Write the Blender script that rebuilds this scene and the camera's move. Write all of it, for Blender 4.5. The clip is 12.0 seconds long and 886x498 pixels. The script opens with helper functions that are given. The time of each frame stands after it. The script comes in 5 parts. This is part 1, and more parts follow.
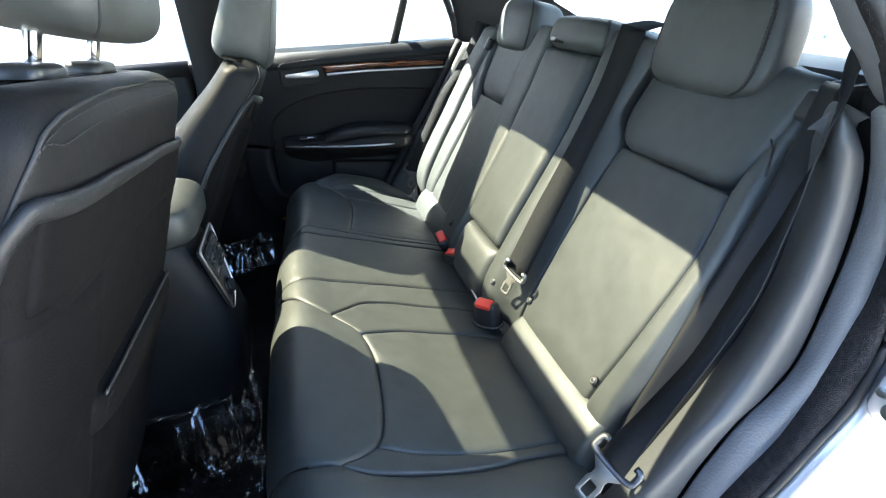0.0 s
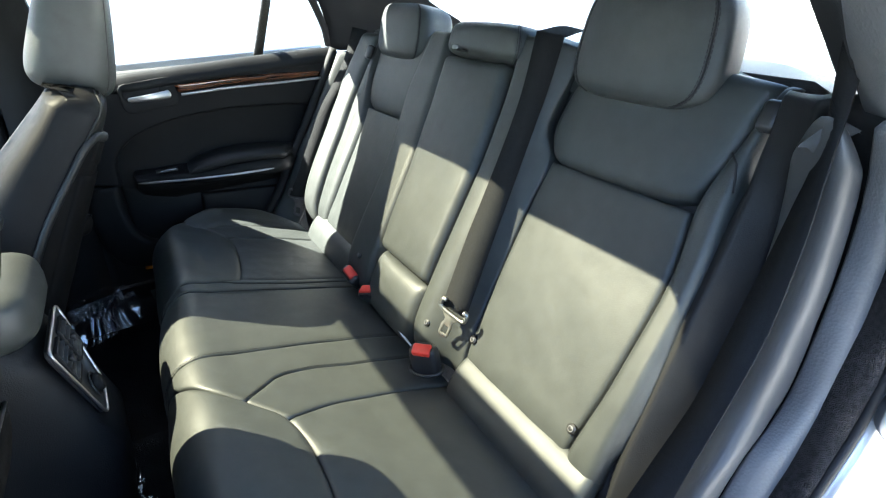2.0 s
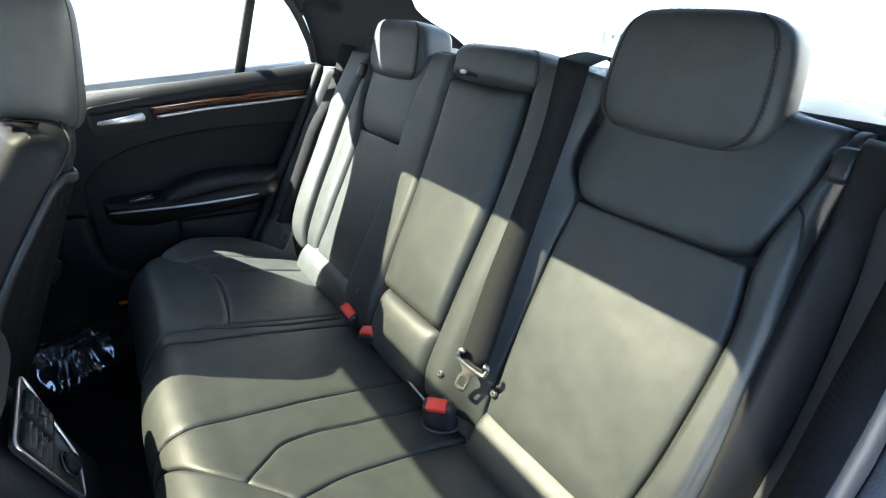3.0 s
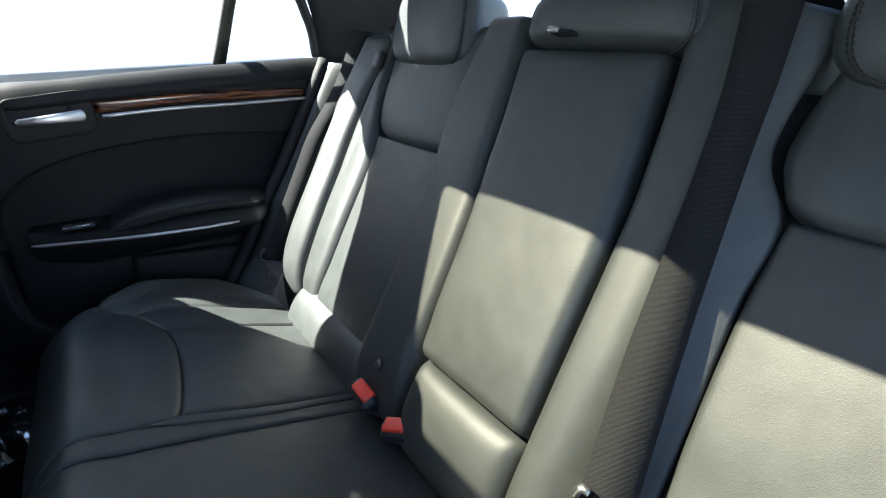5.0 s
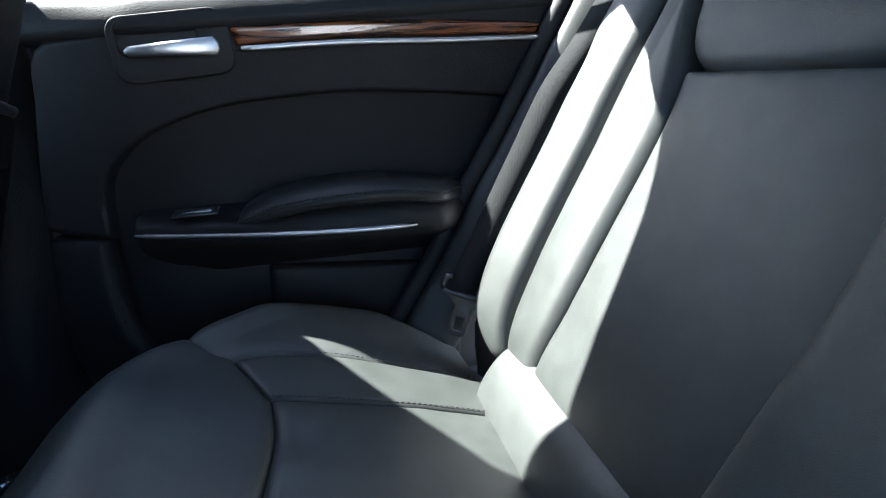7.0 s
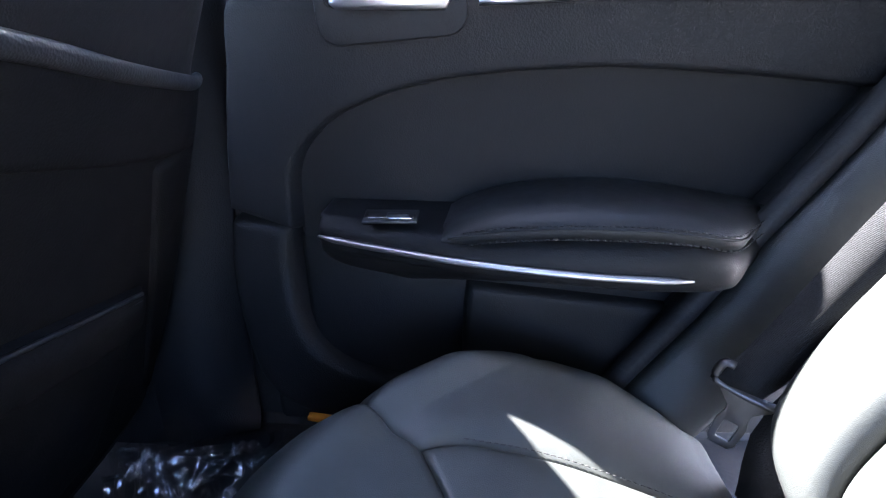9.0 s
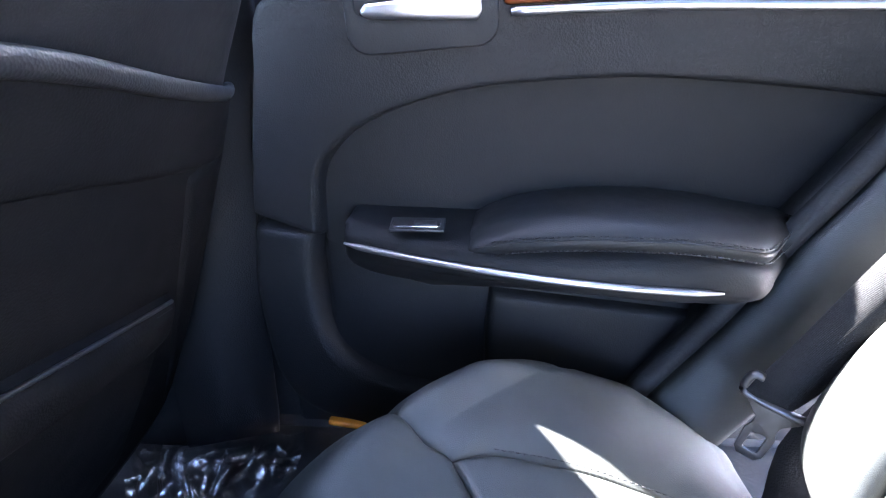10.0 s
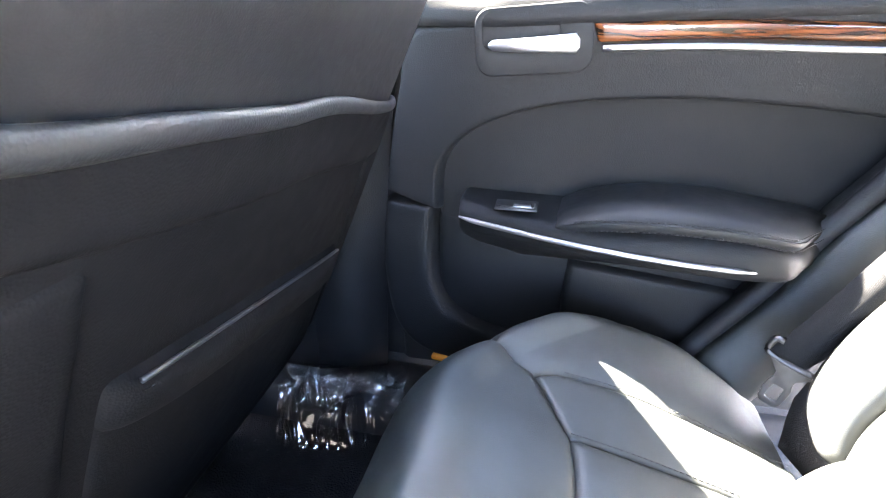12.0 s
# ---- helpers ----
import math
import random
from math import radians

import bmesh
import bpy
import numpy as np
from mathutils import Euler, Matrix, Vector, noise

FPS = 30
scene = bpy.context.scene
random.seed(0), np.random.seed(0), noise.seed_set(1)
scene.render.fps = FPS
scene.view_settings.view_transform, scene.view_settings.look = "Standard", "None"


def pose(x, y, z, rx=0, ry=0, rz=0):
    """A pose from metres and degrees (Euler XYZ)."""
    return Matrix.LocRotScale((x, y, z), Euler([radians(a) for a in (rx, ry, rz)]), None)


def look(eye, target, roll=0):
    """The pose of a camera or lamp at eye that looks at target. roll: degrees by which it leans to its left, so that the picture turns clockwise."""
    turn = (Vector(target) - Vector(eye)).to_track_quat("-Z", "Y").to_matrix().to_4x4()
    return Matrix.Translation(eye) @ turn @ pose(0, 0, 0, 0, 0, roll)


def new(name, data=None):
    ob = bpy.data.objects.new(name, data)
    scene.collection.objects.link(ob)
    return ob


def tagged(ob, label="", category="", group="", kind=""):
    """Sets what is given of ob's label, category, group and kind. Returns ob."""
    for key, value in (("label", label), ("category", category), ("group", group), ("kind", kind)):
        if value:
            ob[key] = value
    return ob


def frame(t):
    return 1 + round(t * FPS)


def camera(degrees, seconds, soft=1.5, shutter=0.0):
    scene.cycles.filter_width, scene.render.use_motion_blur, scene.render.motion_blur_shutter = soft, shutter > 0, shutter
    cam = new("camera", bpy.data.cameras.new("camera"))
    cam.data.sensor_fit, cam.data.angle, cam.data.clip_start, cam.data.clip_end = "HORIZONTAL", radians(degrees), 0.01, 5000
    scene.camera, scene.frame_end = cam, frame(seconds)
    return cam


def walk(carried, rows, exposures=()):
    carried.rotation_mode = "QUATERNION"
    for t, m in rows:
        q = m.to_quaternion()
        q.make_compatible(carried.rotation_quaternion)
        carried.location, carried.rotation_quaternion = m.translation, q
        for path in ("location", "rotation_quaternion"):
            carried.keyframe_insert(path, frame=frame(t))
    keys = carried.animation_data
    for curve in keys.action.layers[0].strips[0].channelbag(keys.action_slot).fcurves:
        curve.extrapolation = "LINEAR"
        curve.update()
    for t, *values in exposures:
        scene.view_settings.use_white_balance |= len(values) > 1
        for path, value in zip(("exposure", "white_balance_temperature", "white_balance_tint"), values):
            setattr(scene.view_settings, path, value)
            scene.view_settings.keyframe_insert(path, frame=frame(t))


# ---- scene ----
cam = camera(80.0, 12.0, soft=1.15)
PATH = [
    (0, (-0.369, -1.061, 1.161), (0.072, 0.676, 0.273), -2.1),
    (0.5, (-0.381, -1.041, 1.144), (0.219, 0.65, 0.261), -2.1),
    (1, (-0.388, -1.006, 1.132), (0.333, 0.635, 0.245), -2.5),
    (1.5, (-0.394, -0.955, 1.143), (0.412, 0.64, 0.244), -2.9),
    (2, (-0.405, -0.883, 1.172), (0.475, 0.667, 0.265), -2.5),
    (2.5, (-0.427, -0.822, 1.2), (0.508, 0.702, 0.302), -2.2),
    (3, (-0.407, -0.759, 1.201), (0.558, 0.742, 0.299), -2.1),
    (3.5, (-0.4, -0.678, 1.198), (0.59, 0.813, 0.306), -1.6),
    (5.5, (-0.285, -0.312, 1.0), (0.736, 1.238, 0.254), -1.2),
    (6, (-0.27, -0.185, 0.959), (0.671, 1.418, 0.221), -0.6),
    (6.5, (-0.245, -0.082, 0.925), (0.45, 1.662, 0.238), -1.1),
    (7, (-0.201, 0.032, 0.877), (0.228, 1.88, 0.246), -3.2),
    (7.5, (-0.213, 0.127, 0.886), (0.026, 1.996, 0.216), -2.6),
    (9.3, (-0.276, 0.271, 0.924), (-0.442, 2.076, 0.078), -1.3),
    (9.5, (-0.282, 0.269, 0.929), (-0.447, 2.073, 0.081), -1.3),
    (10, (-0.29, 0.27, 0.927), (-0.452, 2.074, 0.08), -1.1),
    (10.5, (-0.288, 0.268, 0.927), (-0.458, 2.072, 0.08), -1.2),
    (11, (-0.281, 0.222, 0.946), (-0.502, 2.021, 0.101), -1.3),
    (11.5, (-0.285, 0.168, 0.963), (-0.601, 1.948, 0.108), -1.2),
    (12, (-0.3, 0.107, 0.989), (-0.727, 1.84, 0.086), -1.0),
]
walk(cam, [(t, look(eye, target, roll)) for t, eye, target, roll in PATH],
     [(0.0, 4.66, 6050, 7), (2.5, 4.43, 6000, 7), (3.5, 4.28, 5980, 9), (5.5, 4.15, 5780, 11), (6.5, 4.24, 5560, 10), (7.0, 4.42, 5640, 11), (7.5, 4.35, 5680, 12), (9.3, 6.2, 5680, 24), (10.5, 6.98, 5850, 24), (11.0, 7.26, 6050, 22), (12.0, 7.44, 6500, 20)])

# ---- light ----
SUN_WAY = Vector((0.64, -0.43, -1.0)).normalized()
world = bpy.data.worlds.new("world")
scene.world = world
world.use_nodes = True
wn = world.node_tree
wn.nodes.clear()
sky = wn.nodes.new("ShaderNodeTexSky")
sky.sky_type, sky.sun_disc = "NISHITA", False
sky.sun_elevation = math.asin(-SUN_WAY.z)
sky.sun_rotation = math.atan2(-SUN_WAY.x, -SUN_WAY.y)
bg = wn.nodes.new("ShaderNodeBackground")
bg.inputs["Strength"].default_value = 0.063
wout = wn.nodes.new("ShaderNodeOutputWorld")
wn.links.new(sky.outputs[0], bg.inputs["Color"])
wn.links.new(bg.outputs[0], wout.inputs["Surface"])
sun_data = bpy.data.lights.new("sun", "SUN")
sun_data.energy, sun_data.angle, sun_data.color = 4.4, radians(0.55), (1.0, 0.94, 0.82)
sun = new("sun", sun_data)
sun.matrix_world = look(-SUN_WAY * 10, (0, 0, 0))


# ---- materials ----
def material(name, base, rough=0.5, metal=0.0, spec=0.5, grain=0.0, grain_scale=400.0, wrinkle=0.0, wrinkle_scale=30.0,
             vary=0.15, vary_scale=6.0, rough_vary=0.08, coat=0.0, pebble=False, stretch=None):
    m = bpy.data.materials.new(name)
    m.use_nodes = True
    nt = m.node_tree
    n, l = nt.nodes, nt.links
    b = n["Principled BSDF"]
    b.inputs["Metallic"].default_value = metal
    b.inputs["Specular IOR Level"].default_value = spec
    b.inputs["Coat Weight"].default_value = coat
    co = n.new("ShaderNodeTexCoord")
    at = co.outputs["Object"]
    if stretch:
        mp = n.new("ShaderNodeMapping")
        mp.inputs["Scale"].default_value = stretch
        l.new(at, mp.inputs["Vector"])
        at = mp.outputs["Vector"]
    big = n.new("ShaderNodeTexNoise")
    big.inputs["Scale"].default_value, big.inputs["Detail"].default_value = vary_scale, 5
    l.new(at, big.inputs["Vector"])
    ramp = n.new("ShaderNodeMapRange")
    ramp.inputs["From Min"].default_value, ramp.inputs["From Max"].default_value = 0.3, 0.7
    ramp.inputs["To Min"].default_value, ramp.inputs["To Max"].default_value = 1 - vary, 1 + vary
    l.new(big.outputs["Fac"], ramp.inputs["Value"])
    mul = n.new("ShaderNodeVectorMath")
    mul.operation = "SCALE"
    mul.inputs[0].default_value = base
    l.new(ramp.outputs[0], mul.inputs["Scale"])
    l.new(mul.outputs[0], b.inputs["Base Color"])
    fine = n.new("ShaderNodeTexNoise")
    fine.inputs["Scale"].default_value, fine.inputs["Detail"].default_value = vary_scale * 9, 4
    l.new(at, fine.inputs["Vector"])
    rr = n.new("ShaderNodeMapRange")
    rr.inputs["To Min"].default_value, rr.inputs["To Max"].default_value = rough - rough_vary, rough + rough_vary
    l.new(fine.outputs["Fac"], rr.inputs["Value"])
    l.new(rr.outputs[0], b.inputs["Roughness"])
    last = None
    if wrinkle:
        w = n.new("ShaderNodeTexNoise")
        w.inputs["Scale"].default_value, w.inputs["Detail"].default_value, w.inputs["Distortion"].default_value = wrinkle_scale, 6, 0.6
        l.new(at, w.inputs["Vector"])
        bp = n.new("ShaderNodeBump")
        bp.inputs["Strength"].default_value, bp.inputs["Distance"].default_value = 1.0, wrinkle
        l.new(w.outputs["Fac"], bp.inputs["Height"])
        last = bp
    if grain:
        g = n.new("ShaderNodeTexVoronoi")
        g.inputs["Scale"].default_value = grain_scale
        if pebble:
            g.feature = "SMOOTH_F1"
        l.new(at, g.inputs["Vector"])
        bp = n.new("ShaderNodeBump")
        bp.inputs["Strength"].default_value, bp.inputs["Distance"].default_value = 1.0, grain
        l.new(g.outputs["Distance"], bp.inputs["Height"])
        if last:
            l.new(last.outputs[0], bp.inputs["Normal"])
        last = bp
    if last:
        l.new(last.outputs[0], b.inputs["Normal"])
    return m


LEATHER = material("black_leather", (0.029, 0.0323, 0.0307), 0.51, spec=0.56, grain=0.00013, grain_scale=1250, wrinkle=0.00012, wrinkle_scale=130, vary=0.15, vary_scale=38)
PLASTIC = material("grained_black_plastic", (0.0112, 0.0114, 0.0122), 0.56, spec=0.2, grain=0.0003, grain_scale=520, vary=0.1, vary_scale=7)
SHELL = material("matt_black_shell", (0.0068, 0.0066, 0.0068), 0.6, spec=0.04, grain=0.0002, grain_scale=520, vary=0.12, vary_scale=6)
# Black trim lightened to grey: skylight from the open door is in its colour.
TRIM = material("grained_skylit_plastic", (0.125, 0.128, 0.132), 0.46, spec=0.5, grain=0.0003, grain_scale=300, vary=0.1, vary_scale=9)
SEAT_VINYL = material("black_seat_vinyl", (0.0115, 0.0114, 0.0119), 0.5, spec=0.1, grain=0.0001, grain_scale=700, wrinkle=0.00026, wrinkle_scale=110, vary=0.15, vary_scale=11)
BOLSTER = material("smooth_bolster_vinyl", (0.05, 0.052, 0.055), 0.44, spec=0.55, grain=0.0001, grain_scale=700, vary=0.1, vary_scale=8)
FLOCK = material("black_flock", (0.026, 0.024, 0.024), 0.95, spec=0.15, grain=0.0015, grain_scale=700, wrinkle=0.001, wrinkle_scale=220, vary=0.5, vary_scale=160)
SMOOTH = material("smooth_black_plastic", (0.022, 0.022, 0.023), 0.38, spec=0.5, vary=0.1)
VINYL = material("dark_vinyl", (0.0103, 0.0106, 0.0113), 0.56, spec=0.2, grain=0.00015, grain_scale=560, wrinkle=0.0006, wrinkle_scale=18, vary=0.12, vary_scale=5)
# Darker copy of the leather: the armrest pad's shade is in the colour.
DOOR_LEATHER = material("shaded_door_leather", (0.0125, 0.013, 0.0135), 0.5, spec=0.36, grain=0.0001, grain_scale=700, wrinkle=0.00005, wrinkle_scale=120, vary=0.15, vary_scale=11)
# Lighter than the shell: light caught by the seat-back rim is coloured in.
RIM = material("semi_gloss_lit_rim", (0.016, 0.0162, 0.0168), 0.45, spec=0.3, grain=0.0002, grain_scale=520, vary=0.1, vary_scale=7)
SATIN = material("satin_chrome", (0.58, 0.56, 0.56), 0.38, metal=1.0, vary=0.04, rough_vary=0.04)
CHROME = material("chrome", (0.75, 0.75, 0.75), 0.14, metal=1.0, vary=0.03, rough_vary=0.04)
GUNMETAL = material("dark_plated_steel", (0.09, 0.09, 0.095), 0.42, metal=0.8, vary=0.15, vary_scale=60)
STEEL = material("worn_steel", (0.33, 0.33, 0.32), 0.38, metal=1.0, vary=0.12, vary_scale=40)
CARPET = material("black_carpet", (0.012, 0.012, 0.013), 0.95, spec=0.1, grain=0.003, grain_scale=330, wrinkle=0.002, wrinkle_scale=60, vary=0.3, vary_scale=20)
FABRIC = material("charcoal_headliner", (0.035, 0.036, 0.038), 0.9, spec=0.15, grain=0.0004, grain_scale=500, vary=0.1)
RUBBER = material("black_rubber", (0.016, 0.016, 0.017), 0.7, spec=0.35, wrinkle=0.0008, wrinkle_scale=90, vary=0.2, vary_scale=20)
RED = material("red_button", (0.68, 0.04, 0.025), 0.4, vary=0.1, vary_scale=60)
AMBER = material("amber_reflector", (0.9, 0.32, 0.03), 0.25, vary=0.15, vary_scale=60)
PAINT = material("silver_paint", (0.42, 0.43, 0.45), 0.3, metal=0.75, coat=0.6, vary=0.06, vary_scale=4, rough_vary=0.05)
THREAD = material("dark_thread", (0.03, 0.03, 0.031), 0.8, spec=0.2, vary=0.1)
CEMENT = material("pale_concrete", (0.42, 0.41, 0.39), 0.85, spec=0.2, grain=0.003, grain_scale=60, vary=0.14, vary_scale=1.3)
SIDING = material("white_painted_siding", (0.8, 0.8, 0.79), 0.55, vary=0.05, vary_scale=1.5)
SHADE = material("grey_window_frame", (0.55, 0.57, 0.58), 0.5, vary=0.06)


def wood_material():
    m = bpy.data.materials.new("glossy_walnut")
    m.use_nodes = True
    n, l = m.node_tree.nodes, m.node_tree.links
    b = n["Principled BSDF"]
    co = n.new("ShaderNodeTexCoord")
    mp = n.new("ShaderNodeMapping")
    mp.inputs["Scale"].default_value = (7, 40, 95)
    l.new(co.outputs["Object"], mp.inputs["Vector"])
    a = n.new("ShaderNodeTexNoise")
    a.inputs["Scale"].default_value, a.inputs["Detail"].default_value, a.inputs["Distortion"].default_value = 1.6, 8, 1.4
    l.new(mp.outputs[0], a.inputs["Vector"])
    ramp = n.new("ShaderNodeValToRGB")
    for pos, col in ((0.0, (0.012, 0.004, 0.002, 1)), (1.0, (0.2, 0.06, 0.018, 1))):
        ramp.color_ramp.elements[int(pos)].position = 0.36 + 0.32 * pos
        ramp.color_ramp.elements[int(pos)].color = col
    l.new(a.outputs["Fac"], ramp.inputs["Fac"])
    l.new(ramp.outputs[0], b.inputs["Base Color"])
    b.inputs["Roughness"].default_value = 0.16
    b.inputs["Coat Weight"].default_value = 0.8
    return m


def glass_material(name, tint, gloss):
    m = bpy.data.materials.new(name)
    m.use_nodes = True
    n, l = m.node_tree.nodes, m.node_tree.links
    n.clear()
    t = n.new("ShaderNodeBsdfTransparent")
    t.inputs["Color"].default_value = (*tint, 1)
    g = n.new("ShaderNodeBsdfGlossy")
    g.inputs["Roughness"].default_value = 0.02
    mix = n.new("ShaderNodeMixShader")
    mix.inputs["Fac"].default_value = gloss
    o = n.new("ShaderNodeOutputMaterial")
    l.new(t.outputs[0], mix.inputs[1])
    l.new(g.outputs[0], mix.inputs[2])
    l.new(mix.outputs[0], o.inputs["Surface"])
    return m


def webbing_material():
    """Woven belt cloth: fine slanting ribs over a grainy yarn."""
    m = material("black_webbing", (0.0175, 0.018, 0.0188), 0.85, spec=0.08, grain=0.0003, grain_scale=900, vary=0.35, vary_scale=900)
    n, l = m.node_tree.nodes, m.node_tree.links
    b = next(x for x in n if x.type == "BSDF_PRINCIPLED")
    at = n.new("ShaderNodeTexCoord")
    rib = n.new("ShaderNodeTexWave")
    rib.wave_type, rib.bands_direction = "BANDS", "DIAGONAL"
    rib.inputs["Scale"].default_value, rib.inputs["Distortion"].default_value = 380.0, 1.5
    l.new(at.outputs["Object"], rib.inputs["Vector"])
    bump = n.new("ShaderNodeBump")
    bump.inputs["Strength"].default_value, bump.inputs["Distance"].default_value = 1.0, 0.00022
    l.new(rib.outputs["Fac"], bump.inputs["Height"])
    if b.inputs["Normal"].is_linked:
        l.new(b.inputs["Normal"].links[0].from_socket, bump.inputs["Normal"])
    l.new(bump.outputs[0], b.inputs["Normal"])
    return m


WEBBING = webbing_material()
MARK = material("grey_mark", (0.12, 0.12, 0.12), 0.6, vary=0.1)
WOOD = wood_material()
GLASS = glass_material("window_glass", (0.9, 0.94, 0.92), 0.05)
ROOF_GLASS = glass_material("roof_glass", (0.565, 0.552, 0.485), 0.06)
SIDE_GLASS = glass_material("side_window_glass", (0.68, 0.69, 0.65), 0.05)
FILM = glass_material("clear_film", (0.87, 0.875, 0.89), 0.19)
SIGN = material("window_reflection_glass", (0.35, 0.42, 0.4), 0.15, vary=0.2, vary_scale=3)


# ---- mesh helpers ----
def part(name, bm, mat, parent, label=""):
    me = bpy.data.meshes.new(name)
    bmesh.ops.recalc_face_normals(bm, faces=bm.faces)
    bm.to_mesh(me)
    bm.free()
    me.materials.append(mat)
    me.shade_smooth()
    ob = new(name, me)
    ob.parent = parent
    if label:
        tagged(ob, label=label)
    return ob


def flat(ob):
    ob.data.shade_flat()
    return ob


def thing(name, label, category, group="", kind="", at=(0, 0, 0)):
    ob = new(name)
    ob.empty_display_size = 0.05
    ob.location = at
    return tagged(ob, label, category, group, kind)


def solid(name, bm, mat, label, category="", group="", kind=""):
    return tagged(part(name, bm, mat, None), label, category, group, kind)


def spline(points, t):
    """A smooth curve through points, t from 0 to 1 along the chord lengths."""
    pts = [Vector(p) for p in points]
    if len(pts) == 2:
        return pts[0].lerp(pts[1], t)
    runs = [0.0]
    for a, b in zip(pts, pts[1:]):
        runs.append(runs[-1] + (b - a).length)
    d = t * runs[-1]
    i = 0
    while i < len(pts) - 2 and d > runs[i + 1]:
        i += 1
    f = (d - runs[i]) / max(1e-9, runs[i + 1] - runs[i])
    p1, p2 = pts[i], pts[i + 1]
    p0 = pts[i - 1] if i else p1 - (p2 - p1)
    p3 = pts[i + 2] if i + 2 < len(pts) else p2 + (p2 - p1)
    return 0.5 * (2 * p1 + (p2 - p0) * f + (2 * p0 - 5 * p1 + 4 * p2 - p3) * f * f + (3 * p1 - p0 - 3 * p2 + p3) * f ** 3)


def table(rows, key):
    """Smooth interpolation in a sorted table of (key, a, b)."""
    ks = [r[0] for r in rows]
    key = min(max(key, ks[0]), ks[-1])
    i = max(j for j in range(len(ks) - 1) if ks[j] <= key)
    out = []
    for c in range(1, len(rows[0])):
        def slope(j):
            if j == 0 or j == len(ks) - 1:
                a, b = (0, 1) if j == 0 else (len(ks) - 2, len(ks) - 1)
            else:
                a, b = j - 1, j + 1
            return (rows[b][c] - rows[a][c]) / (ks[b] - ks[a])
        h = ks[i + 1] - ks[i]
        f = (key - ks[i]) / h
        out.append((2 * f ** 3 - 3 * f * f + 1) * rows[i][c] + (f ** 3 - 2 * f * f + f) * h * slope(i)
                   + (-2 * f ** 3 + 3 * f * f) * rows[i + 1][c] + (f ** 3 - f * f) * h * slope(i + 1))
    return out


def steps(n):
    """0 to 1, closer together near both ends."""
    return [0.5 - 0.5 * math.cos(math.pi * (0.1 + 0.8 * i / n)) / math.cos(math.pi * 0.1) for i in range(n + 1)]


def by_knot(points, t):
    """Along a curve by its knots, so that two curves of as many knots stay in step."""
    d = t * (len(points) - 1)
    i = min(int(d), len(points) - 2)
    p1, p2 = Vector(points[i]), Vector(points[i + 1])
    p0 = Vector(points[i - 1]) if i else 2 * p1 - p2
    p3 = Vector(points[i + 2]) if i + 2 < len(points) else 2 * p2 - p1
    f = d - i
    return 0.5 * (2 * p1 + (p2 - p0) * f + (2 * p0 - 5 * p1 + 4 * p2 - p3) * f * f + (3 * p1 - p0 - 3 * p2 + p3) * f ** 3)


